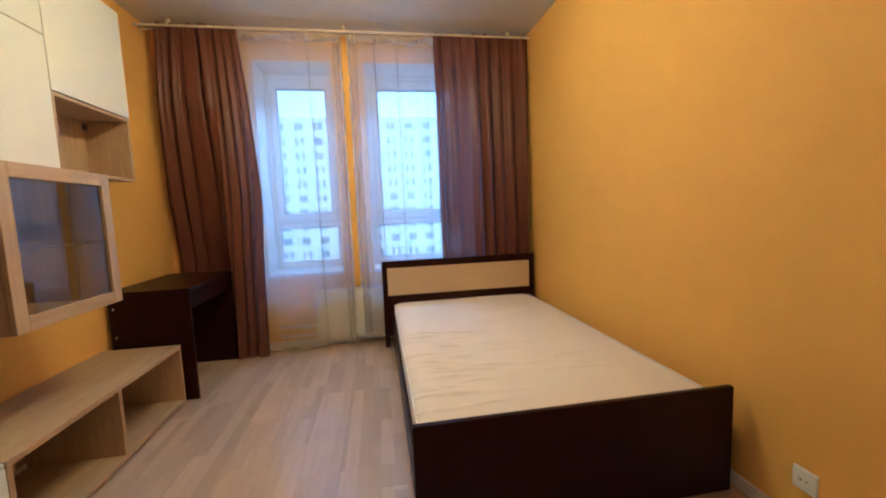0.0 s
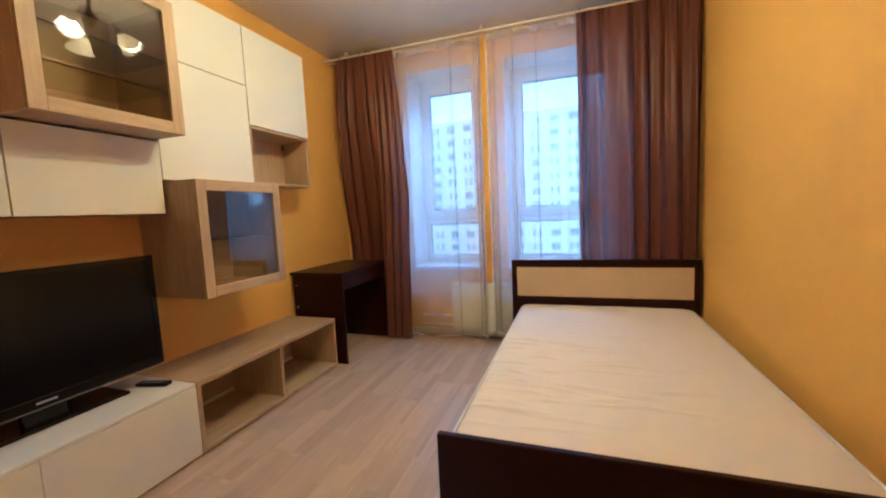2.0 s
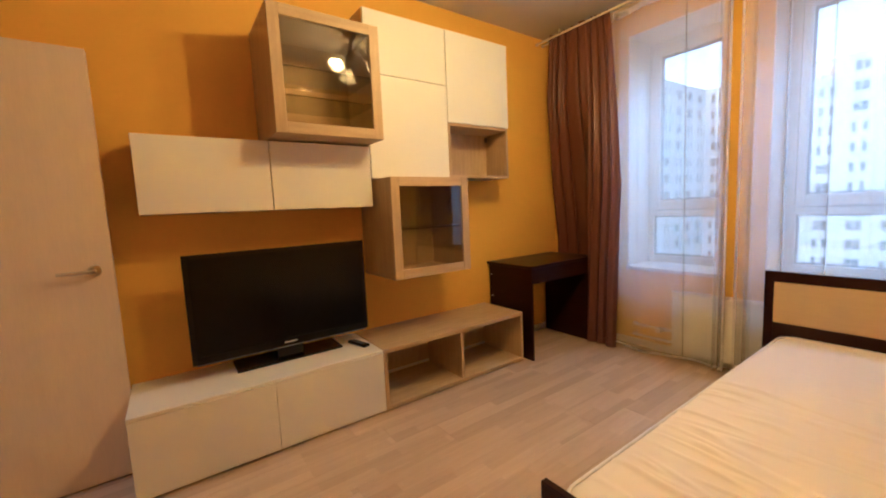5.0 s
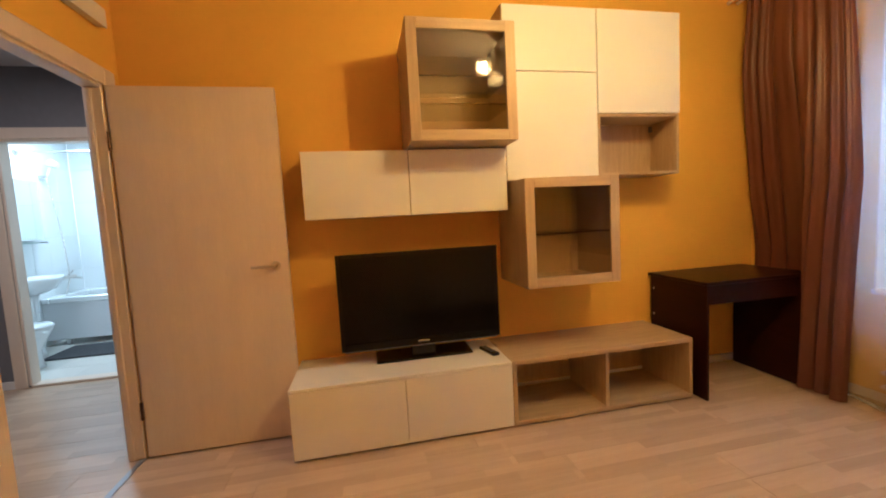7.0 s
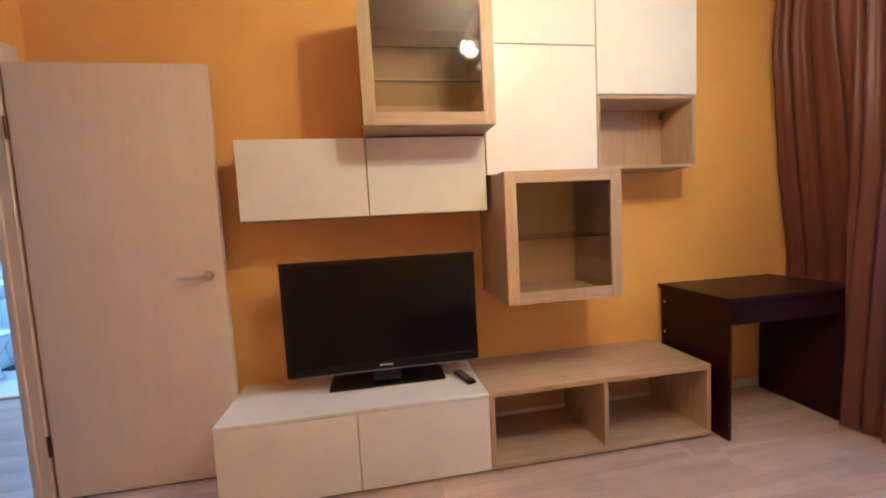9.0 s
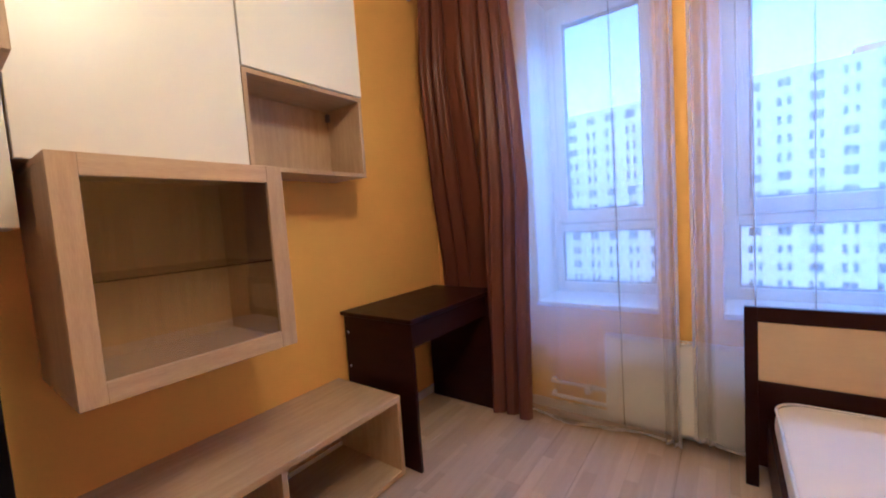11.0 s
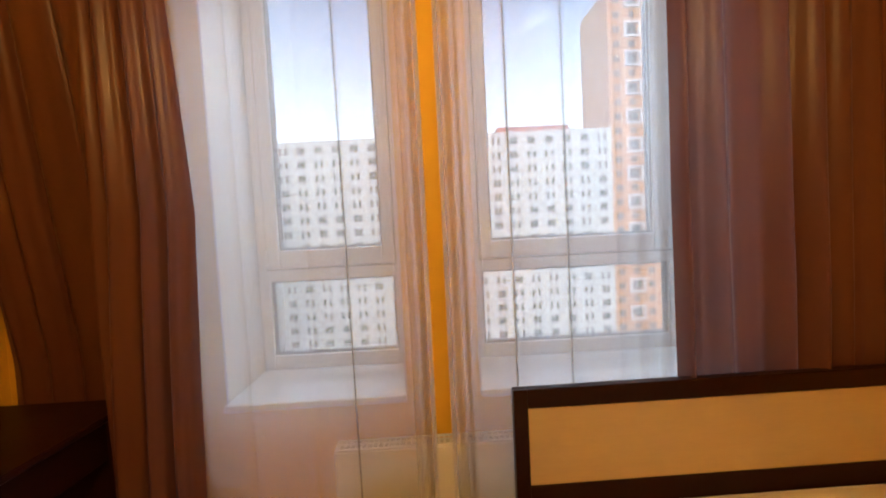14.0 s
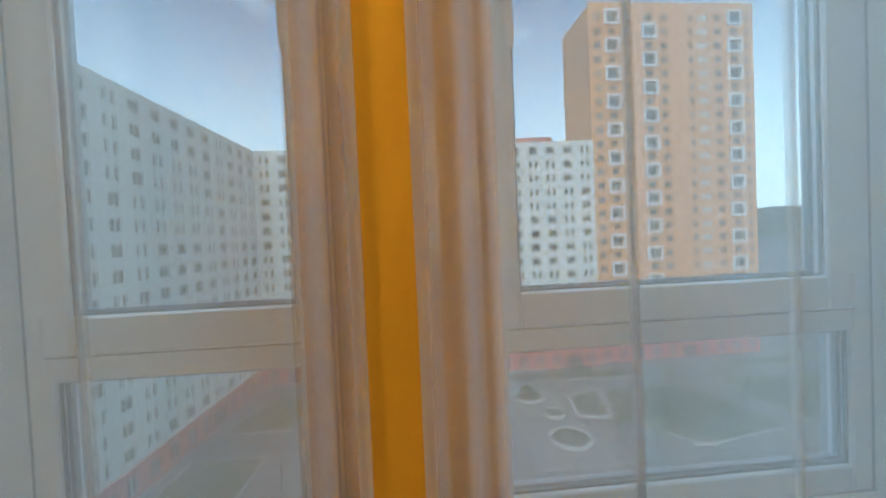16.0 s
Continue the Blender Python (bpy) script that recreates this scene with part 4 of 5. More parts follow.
duct = thing("cable_trunking", (-1.1, Y0, 2.35), "white cable trunking on the wall over the doorway", "trunking")
part("channel", box(-1.655, -0.10, Y0, Y0 + 0.034, 2.352, 2.440, 0.002), WHITE, duct)
part("cover", box(-1.658, -0.098, Y0 + 0.034, Y0 + 0.044, 2.348, 2.444, 0.003, 2), WHITE, duct)

# bathroom walls, tiled
for name, b in (("wall_bathroom_south", (BX, HX - 0.10, BY0 - 0.1, BY0 - 0.006, 0, BH)), ("wall_bathroom_west", (BX - 0.1, BX - 0.006, BY0, BY1, 0, BH)), ("wall_bathroom_north", (BX, HX - 0.10, BY1 + 0.006, BY1 + 0.1, 0, BH))):
    setting(name, box(*b), GROUT, "white tiled bathroom wall", "wall")
setting("wall_bathroom_east", boxes((HX - 0.112, HX - 0.101, BY0, -2.166, 0, BH), (HX - 0.112, HX - 0.101, -1.454, BY1, 0, BH), (HX - 0.112, HX - 0.101, -2.166, -1.454, 2.11, BH)), TILE, "white tiled bathroom wall", "wall")

tub = thing("bathtub", (-4.82, -2.1, 0), "white bathtub behind a plain white panel", "bathtub")
bm = boxes((BX + 0.01, -4.45, BY0 + 0.01, BY0 + 0.09, 0.51, 0.58), (BX + 0.01, -4.45, BY1 - 0.20, BY1 - 0.12, 0.51, 0.58), (BX + 0.01, BX + 0.08, BY0 + 0.09, BY1 - 0.20, 0.51, 0.58), (-4.53, -4.45, BY0 + 0.09, BY1 - 0.20, 0.51, 0.58), bevel=0.012)
part("rim", bm, CERAMIC, tub)
part("basin", boxes((BX + 0.06, -4.51, BY0 + 0.07, BY1 - 0.18, 0.12, 0.15), (BX + 0.06, BX + 0.09, BY0 + 0.07, BY1 - 0.18, 0.15, 0.52), (-4.54, -4.51, BY0 + 0.07, BY1 - 0.18, 0.15, 0.52)), CERAMIC, tub)
part("front_panel", box(-4.485, -4.465, BY0 + 0.01, BY1 - 0.12, 0.085, 0.53, 0.004), PLASTIC, tub, "plain white front panel")
for y in (-2.75, -2.1, -1.5):
    part("foot", box(-4.55, -4.51, y - 0.02, y + 0.02, 0.012, 0.125), PLASTIC, tub)

shower = thing("shower_set", (-4.85, BY0 + 0.03, 0.72), "chrome hand shower with hose and mixer on the wall", "shower")
sx = -4.85
part("mixer", add_rod(add_rod(rod((sx - 0.075, BY0, 0.78), (sx - 0.075, BY0 + 0.06, 0.78), 0.014), (sx + 0.075, BY0, 0.78), (sx + 0.075, BY0 + 0.06, 0.78), 0.014), (sx - 0.11, BY0 + 0.06, 0.78), (sx + 0.11, BY0 + 0.06, 0.78), 0.024), CHROME, shower)
part("spout", add_rod(rod((sx, BY0 + 0.06, 0.775), (sx, BY0 + 0.20, 0.76), 0.012), (sx, BY0 + 0.06, 0.80), (sx, BY0 + 0.12, 0.86), 0.009), CHROME, shower)
hose = bmesh.new()
prev = Vector((sx, BY0 + 0.07, 0.755))
for k in range(1, 29):
    f = k / 28
    dip = -0.20 * math.sin(math.pi * f / 0.22) if f < 0.22 else 0.0
    cur = Vector((sx + 0.10 * math.sin(math.pi * min(1, f / 0.22)) * (f < 0.22) + 0.16 * f, BY0 + 0.07 + 0.04 * math.sin(math.pi * f), 0.755 + dip + 1.21 * max(0, f - 0.22) / 0.78))
    add_rod(hose, prev, cur, 0.007, n=8)
    prev = cur
part("hose", hose, CHROME, shower, "ribbed metal hose", smooth=True)
part("holder", rod((prev.x, BY0, prev.z + 0.03), (prev.x, prev.y + 0.02, prev.z + 0.03), 0.020), CHROME, shower)
part("shower_head", add_rod(rod(prev, prev + Vector((-0.01, 0.06, 0.17)), 0.013), prev + Vector((-0.01, 0.05, 0.185)), prev + Vector((-0.01, 0.13, 0.16)), 0.052, 0.030), PLASTIC, shower, "white shower head")
srod = thing("shower_rail", (-4.40, -2.3, 2.23), "chrome shower curtain rail across the bath", "rail")
part("pole", rod((-4.40, BY0 - 0.004, 2.23), (-4.40, BY1, 2.23), 0.012), CHROME, srod)
part("flange", rod((-4.40, BY0 - 0.004, 2.23), (-4.40, BY0 + 0.012, 2.23), 0.030), CHROME, srod)

sink = thing("washbasin", (-4.06, -2.72, 0), "white ceramic washbasin on a pedestal", "sink")
bm = lathe(((0.10, -0.17), (0.20, -0.13), (0.27, -0.04), (0.285, 0.0), (0.26, 0.0), (0.23, -0.05), (0.10, -0.10)), (0, 0, 0), 32)
bowl = part("bowl", turned(bm, Matrix.Translation((-4.06, -2.715, 0.86)) @ Matrix.Diagonal((1.0, 0.86, 1, 1))), CERAMIC, sink, smooth=True)
part("pedestal", lathe(((0.13, 0.0), (0.11, 0.06), (0.085, 0.3), (0.10, 0.62), (0.13, 0.70)), (-4.06, -2.80, 0.0), 24), CERAMIC, sink, smooth=True)
part("tap", add_rod(add_rod(rod((-4.06, -2.88, 0.86), (-4.06, -2.88, 0.97), 0.018), (-4.06, -2.88, 0.95), (-4.06, -2.75, 0.93), 0.011), (-4.06, -2.88, 0.97), (-4.06, -2.83, 1.02), 0.008), CHROME, sink)

wc = thing("toilet", (-3.66, -2.6, 0), "white ceramic toilet with its lid closed", "toilet")
part("pan", turned(lathe(((0.12, 0.0), (0.105, 0.05), (0.10, 0.18), (0.155, 0.32), (0.185, 0.40)), (0, 0, 0), 28), Matrix.Translation((-3.66, -2.57, 0.0)) @ Matrix.Diagonal((1.0, 1.35, 1, 1))), CERAMIC, wc, smooth=True)
part("lid", turned(lathe(((0.19, 0.0), (0.195, 0.012), (0.18, 0.034), (0.05, 0.040)), (0, 0, 0), 28), Matrix.Translation((-3.66, -2.57, 0.402)) @ Matrix.Diagonal((1.0, 1.32, 1, 1))), CERAMIC, wc, smooth=True)
part("cistern", box(-3.85, -3.47, -2.945, -2.775, 0.40, 0.80, 0.02, 3), CERAMIC, wc)

mirror_cab = thing("mirror_cabinet", (-4.07, BY0, 1.3), "pale mirror cabinet over the washbasin", "cabinet")
part("body", box(-4.45, -3.69, BY0, BY0 + 0.13, 1.25, 1.92, 0.003), PLASTIC, mirror_cab)
for a, b in ((-4.45, -4.07), (-4.065, -3.69)):
    part("mirror_door", box(a + 0.002, b - 0.002, BY0 + 0.13, BY0 + 0.135, 1.255, 1.915), material("mirror", (0.85, 0.90, 0.90), 0.03, metal=1.0, vary=0.03), mirror_cab, "mirror door")
part("shelf", box(-4.47, -3.67, BY0, BY0 + 0.15, 1.22, 1.235), CLEAR, mirror_cab, "glass shelf")

rug = thing("bath_mat", (-4.1, -2.2, 0.0), "dark grey bath mat on the tiles", "mat")
part("mat_body", box(-4.37, -3.86, -2.60, -1.72, 0.013, 0.030, 0.006, 2), MAT, rug)

# ---- courtyard and buildings far below ----
G = -29.0
PAVE = material("paving", (0.14, 0.145, 0.145), 0.85, vary=0.35, scale=0.12, dark=(0.10, 0.105, 0.105), grain=0.2, bump=0.2, bump_scale=4)
GRASS = material("lawn_grass", (0.070, 0.085, 0.042), 0.95, vary=0.6, scale=0.6, dark=(0.042, 0.055, 0.025), grain=0.4, bump=0.8, bump_scale=20)
WOODS = material("far_woods", (0.050, 0.075, 0.045), 0.95, vary=0.6, scale=0.02, dark=(0.03, 0.045, 0.03), grain=0.4)
KERB = material("pale_kerb", (0.36, 0.355, 0.34), 0.8, vary=0.25, scale=1.0)
GRAVEL = material("play_surface", (0.20, 0.20, 0.19), 0.9, vary=0.4, scale=0.4, grain=0.3)
LEAF = material("leaves", (0.075, 0.115, 0.040), 0.8, vary=0.5, scale=2.0, grain=0.4, per_piece=0.15)
BARK = material("bark", (0.10, 0.075, 0.05), 0.9, vary=0.4, scale=8, grain=0.3)
RENDER_WHITE = material("white_facade", (0.54, 0.57, 0.55), 0.8, vary=0.12, scale=0.15, dark=(0.48, 0.51, 0.49), grain=0.08)
RENDER_ORANGE = material("orange_facade", (0.58, 0.28, 0.105), 0.8, vary=0.15, scale=0.12, dark=(0.50, 0.24, 0.09), grain=0.08)
RENDER_RED = material("red_facade", (0.42, 0.11, 0.085), 0.8, vary=0.2, scale=0.2, grain=0.1)
DARKGLASS = material("far_window_glass", (0.058, 0.066, 0.072), 0.12, vary=0.4, scale=3, per_piece=0.5, spec=0.25)
WINWHITE = material("far_window_frame", (0.62, 0.63, 0.63), 0.5, vary=0.1, scale=5)
PALEBLUE = material("balcony_panel", (0.42, 0.50, 0.50), 0.35, vary=0.2, scale=1, per_piece=0.12)

setting("ground", box(-2500, 2500, -900, 4200, G - 0.5, G), PAVE, "paved courtyard ground reaching the horizon", "ground")

# hills on the horizon
bm = bmesh.new()
NX2 = 120
crest = []
for i in range(NX2 + 1):
    x = -2300 + 4600 * i / NX2
    h = 104 + 14 * math.sin(x * 0.004) + 8 * math.sin(x * 0.013 + 1) + 3 * noise.noise((x * 0.02, 0, 0))
    crest.append((bm.verts.new((x, 900, G)), bm.verts.new((x, 1150, G + 0.75 * h)), bm.verts.new((x, 1500, G + h)), bm.verts.new((x, 2300, G))))
for a, b in zip(crest, crest[1:]):
    for k in range(3):
        bm.faces.new((a[k], b[k], b[k + 1], a[k + 1]))
setting("backdrop", bm, WOODS, "low wooded hills on the horizon", "hills")


WINDOW_MESH = {}


def window_mesh(w, h, bars, glass_mat, frame_mat):
    """A far window set in its reveal: a frame with bars before one pane; shared by all of its size."""
    key = (round(w, 2), round(h, 2), bars, glass_mat.name, frame_mat.name)
    if key not in WINDOW_MESH:
        bm = bmesh.new()
        add_box(bm, 0, w, 0.06, 0.10, 0, h)
        for f in bm.faces:
            f.material_index = 0
        n0 = len(bm.faces)
        t = 0.07
        rows = [(0, t, 0, h), (w - t, w, 0, h), (t, w - t, 0, t), (t, w - t, h - t, h)]
        rows += [(w * (k + 1) / (bars + 1) - 0.035, w * (k + 1) / (bars + 1) + 0.035, t, h - t) for k in range(bars)]
        for a, b, c, d in rows:
            add_box(bm, a, b, 0, 0.058, c, d)
        bm.faces.ensure_lookup_table()
        for f in bm.faces[n0:]:
            f.material_index = 1
        me = bpy.data.meshes.new("window")
        bm.to_mesh(me)
        bm.free()
        me.materials.append(glass_mat)
        me.materials.append(frame_mat)
        WINDOW_MESH[key] = me
    return WINDOW_MESH[key]


def facade(parent, a, b, z0, storey, rows, cols, cell, wall_mat, depth=0.28, edges=None):
    """A storeyed wall from a to b (plan), seen from its right side; cell(col, row) gives the openings as (u0, u1, v0, v1, bars, glass, frame) in the cell."""
    a, b = Vector((*a, 0)), Vector((*b, 0))
    length = (b - a).length
    u = (b - a) / length
    inward = Vector((-u.y, u.x, 0))
    edges = edges or [k / cols for k in range(cols + 1)]
    verts, faces = [], []
    base = BASE[parent.name]
    turn = math.atan2(u.y, u.x)

    def pt(s, z, d=0.0):
        verts.append(tuple(a + u * s + inward * d + Vector((0, 0, z)) - base))
        return len(verts) - 1

    def quad(s0, s1, p0, p1):
        if s1 - s0 > 1e-4 and p1 - p0 > 1e-4:
            faces.append((pt(s0, p0), pt(s1, p0), pt(s1, p1), pt(s0, p1)))
    for r in range(rows):
        zb = z0 + r * storey
        for c in range(cols):
            sb, cw = edges[c] * length, (edges[c + 1] - edges[c]) * length
            holes = cell(c, r)
            if not holes:
                quad(sb, sb + cw, zb, zb + storey)
                continue
            v0, v1 = min(h[2] for h in holes), max(h[3] for h in holes)
            quad(sb, sb + cw, zb, zb + v0)
            quad(sb, sb + cw, zb + v1, zb + storey)
            at = sb
            for (u0, u1, _, _, bars, gm, fm) in holes:
                s0, s1 = sb + u0 * cw, sb + u1 * cw
                quad(at, s0, zb + v0, zb + v1)
                at = s1
                for p, q, p2, q2 in ((s0, zb + v0, s0, zb + v1), (s1, zb + v1, s1, zb + v0), (s1, zb + v0, s0, zb + v0), (s0, zb + v1, s1, zb + v1)):
                    faces.append((pt(p, q), pt(p2, q2), pt(p2, q2, depth), pt(p, q, depth)))
                ob = new("window", window_mesh(s1 - s0, v1 - v0, bars, gm, fm))
                ob.parent = parent
                ob.matrix_basis = Matrix.Translation(a + u * s0 + inward * (depth - 0.10) + Vector((0, 0, zb + v0)) - base) @ Matrix.Rotation(turn, 4, "Z")
            quad(at, sb + cw, zb + v0, zb + v1)
    me = bpy.data.meshes.new("wall")
    me.from_pydata(verts, [], faces)
    me.materials.append(wall_mat)
    ob = new("wall", me)
    ob.parent = parent
    return ob


def mass(parent, a, b, deep, z0, z1, mat, name="core", inset=0.32):
    """The building's body behind a facade from a to b."""
    a, b = Vector((*a, 0)), Vector((*b, 0))
    u = (b - a).normalized()
    n = Vector((-u.y, u.x, 0))
    bm = bmesh.new()
    lo = [a + n * inset, b + n * inset, b + n * deep, a + n * deep]
    v0 = [bm.verts.new(p + Vector((0, 0, z0))) for p in lo]
    v1 = [bm.verts.new(p + Vector((0, 0, z1))) for p in lo]
    bm.faces.new(v0[::-1])
    bm.faces.new(v1)
    for k in range(4):
        bm.faces.new((v0[k], v0[(k + 1) % 4], v1[(k + 1) % 4], v1[k]))
    return part(name, bm, mat, parent)


def strip(parent, name, a, b, z0, z1, deep, mat, out=0.0):
    """A parapet or coping along a facade."""
    a, b = Vector((*a, 0)), Vector((*b, 0))
    u = (b - a).normalized()
    n = Vector((-u.y, u.x, 0))
    bm = bmesh.new()
    lo = [a - n * out, b - n * out, b + n * deep, a + n * deep]
    v0 = [bm.verts.new(p + Vector((0, 0, z0))) for p in lo]
    v1 = [bm.verts.new(p + Vector((0, 0, z1))) for p in lo]
    bm.faces.new(v0[::-1])
    bm.faces.new(v1)
    for k in range(4):
        bm.faces.new((v0[k], v0[(k + 1) % 4], v1[(k + 1) % 4], v1[k]))
    return part(name, bm, mat, parent)


def white_cell(shift):
    def cell(c, r):
        kind = (c * 2 + (r + shift) // 2 + (c * c + shift) // 3) % 4
        if kind in (0, 1):
            return ((0.26, 0.74, 0.72, 2.42, 1, DARKGLASS, WINWHITE),)
        return ((0.24, 0.43, 0.72, 2.42, 0, DARKGLASS, WINWHITE), (0.57, 0.76, 0.72, 2.42, 0, DARKGLASS, WINWHITE))
    return cell


def podium_cell(c, r):
    if c % 6 == 5:
        return ((0.06, 0.94, 0.1, 2.7, 3, DARKGLASS, GASKET),)
    return ((0.28, 0.74, 0.5, 3.0, 1, DARKGLASS, WINWHITE),)


POD, ST = 4.1, 3.13
ROOF_Z = G + POD + 15 * ST
far_a, far_b = (-33.9, 91.3), (41.7, 88.9)
west_b, west_a = (-33.9, 91.3), (-36.9, 27.0)
far_block = thing("apartment_building", (3, 95, G), "long white apartment block of sixteen storeys on a red ground floor", "building", "white apartment blocks")
facade(far_block, far_a, far_b, G + POD, ST, 15, 19, white_cell(0), RENDER_WHITE)
facade(far_block, far_a, far_b, G, POD, 1, 19, podium_cell, RENDER_RED)["label"] = "red rendered ground floor"
mass(far_block, far_a, far_b, 15, G, ROOF_Z - 0.2, RENDER_WHITE)
strip(far_block, "parapet", far_a, far_b, ROOF_Z, ROOF_Z + 0.4, 0.4, RENDER_WHITE)
strip(far_block, "cornice", far_a, far_b, G + POD - 0.25, G + POD + 0.02, 0.1, RENDER_RED, 0.25)
strip(far_block, "roof_house", (17.6, 97.6), (35.2, 97.2), ROOF_Z - 0.3, 25.5, 5, RENDER_RED)
for k in range(3):
    ob = new("vent", window_mesh(1.4, 1.0, 1, DARKGLASS, WINWHITE))
    ob.parent = far_block
    ob.matrix_basis = Matrix.Translation(Vector((20 + 5 * k, 97.4 - 0.11 * k, 23.6)) - BASE[far_block.name])
west_block = thing("apartment_building", (-43, 58, G), "white apartment wing running towards the far block, red ground floor", "building", "white apartment blocks")
facade(west_block, west_a, west_b, G + POD, ST, 15, 16, white_cell(1), RENDER_WHITE)
facade(west_block, west_a, west_b, G, POD, 1, 16, podium_cell, RENDER_RED)["label"] = "red rendered ground floor"
mass(west_block, west_a, west_b, 15, G, ROOF_Z - 0.2, RENDER_WHITE)
strip(west_block, "parapet", west_a, west_b, ROOF_Z, ROOF_Z + 0.4, 0.4, RENDER_WHITE)
strip(west_block, "cornice", west_a, west_b, G + POD - 0.25, G + POD + 0.02, 0.1, RENDER_RED, 0.25)

tower = thing("apartment_tower", (62, 97, G), "tall orange apartment tower with white-framed bay windows", "building")
tow_a, tow_b, TR, STT = (42.25, 90.4), (82.9, 90.8), 24, 3.228
TOWER_TOP = G + POD + TR * STT
COLS = [0, 0.095, 0.175, 0.270, 0.31, 0.40, 0.50, 0.575, 0.645, 0.725, 0.835, 0.925, 1.0]


def boxed(c, r):
    return (c in (1, 10) and r % 2 == 1) or (c == 4 and r % 2 == 0)


def tower_cell(c, r):
    if c in (3, 6):
        return ()
    if boxed(c, r):
        return ((0.14, 0.86, 0.55, 2.65, 1, DARKGLASS, WINWHITE),)
    if c in (1, 4, 10):
        return ((0.25, 0.75, 0.85, 2.35, 1, DARKGLASS, RENDER_ORANGE),)
    if c == 8:
        return ((0.08, 0.92, 0.85, 2.25, 2, PALEBLUE, RENDER_ORANGE),)
    if c == 7:
        return ((0.34, 0.74, 0.75, 2.35, 0, DARKGLASS, RENDER_ORANGE),)
    return ((0.28, 0.72, 0.80, 2.35, 1, DARKGLASS, WINWHITE if c in (0, 2) else RENDER_ORANGE),)


facade(tower, tow_a, tow_b, G + POD, STT, TR, 12, tower_cell, RENDER_ORANGE, edges=COLS)
facade(tower, tow_a, tow_b, G, POD, 1, 10, podium_cell, RENDER_RED)["label"] = "red rendered ground floor"
mass(tower, tow_a, tow_b, 15, G, 53.6, RENDER_ORANGE)
strip(tower, "parapet", tow_a, tow_b, TOWER_TOP, 54.35, 0.4, RENDER_ORANGE)
# white surrounds standing out round every second bay window
frame_bm = bmesh.new()
for rr in ((0.0, 0.5, -0.05, 3.40), (3.2, 3.7, -0.05, 3.40)):
    add_box(frame_bm, rr[0], rr[1], -0.45, 0.05, rr[2], rr[3])
for rr in ((-0.05, 0.45), (2.9, 3.40)):
    add_box(frame_bm, 0.5, 3.2, -0.45, 0.05, rr[0], rr[1])
surround = bpy.data.meshes.new("bay_surround")
frame_bm.to_mesh(surround)
frame_bm.free()
surround.materials.append(WINWHITE)
tv0, tv1 = Vector((*tow_a, 0)), Vector((*tow_b, 0))
for c in (1, 4, 10):
    mid = (COLS[c] + COLS[c + 1]) / 2
    for r in range(TR):
        if boxed(c, r):
            ob = new("bay_surround", surround)
            ob.parent = tower
            ob.matrix_basis = Matrix.Translation(tv0.lerp(tv1, mid) + Vector((-1.85, 0, G + POD + r * STT - 0.08)) - BASE[tower.name]) @ Matrix.Rotation(math.atan2(tv1.y - tv0.y, tv1.x - tv0.x), 4, "Z")

own = thing("apartment_building", (0, -5, G), "lower storeys of the block that holds the flat", "building")
part("wall", box(-14, 14, -16, OUT - 0.02, G, -0.21), RENDER_WHITE, own)


def bed_of(name, pts, label, mat=GRASS, kerb=0.3, rise=0.12):
    """A lawn or bed: a low slab with a kerb round it."""
    t = thing(name, (pts[0][0], pts[0][1], G), label, "lawn", "", "structure")
    bm = bmesh.new()
    lo = [bm.verts.new((x, y, G)) for x, y in pts]
    hi = [bm.verts.new((x, y, G + rise - 0.05)) for x, y in pts]
    bm.faces.new(hi)
    n = len(pts)
    for k in range(n):
        bm.faces.new((lo[k], lo[(k + 1) % n], hi[(k + 1) % n], hi[k]))
    part("turf", bm, mat, t)
    for k in range(n):
        p, q = Vector((*pts[k], 0)), Vector((*pts[(k + 1) % n], 0))
        d = (q - p).normalized()
        m = Matrix.Translation((p + q) / 2) @ Matrix.Rotation(math.atan2(d.y, d.x), 4, "Z")
        L = (q - p).length / 2
        part("kerb", turned(box(-L, L, -kerb / 2, kerb / 2, G, G + rise), m), KERB, t, "pale kerb")
    return t


bed_of("lawn", ((34.8, 75.1), (51.6, 74.9), (55.8, 57.1), (39.9, 54.1), (32.3, 63.6)), "dark green lawn in the courtyard")
bed_of("lawn", ((59.2, 76.5), (83.0, 75.5), (85.3, 52.5), (58.8, 58.8)), "dark green lawn in the courtyard")
bed_of("lawn", ((27.4, 72.8), (33.9, 74.9), (31.1, 63.9), (25.8, 64.9)), "planted bed with a pale kerb", kerb=0.7, rise=0.45)
bed_of("lawn", ((-32.9, 68.9), (-28.1, 82.9), (-20.0, 82.9), (-21.4, 68.6)), "dark green lawn beside the white wing")
bed_of("lawn", ((-34.1, 45.6), (-32.9, 61.0), (-22.6, 60.8), (-23.5, 43.3)), "dark green lawn beside the white wing")
bed_of("lawn", ((-14.3, 41.0), (-13.3, 83.6), (9.2, 83.6), (9.2, 41.0)), "dark green lawn in the courtyard")
bed_of("lawn", ((16.2, 81.9), (16.2, 87.8), (46.1, 85.9), (46.1, 80.7)), "dark green planting along the far block")
bed_of("lawn", ((66.8, 81.3), (66.8, 86.5), (92.2, 86.5), (92.2, 81.3)), "dark green planting along the tower")
bed_of("play_surface", ((15.5, 51.4), (15.5, 77.8), (24.7, 77.8), (25.4, 51.4)), "grey play surface in the courtyard", GRAVEL, 0.25, 0.07)


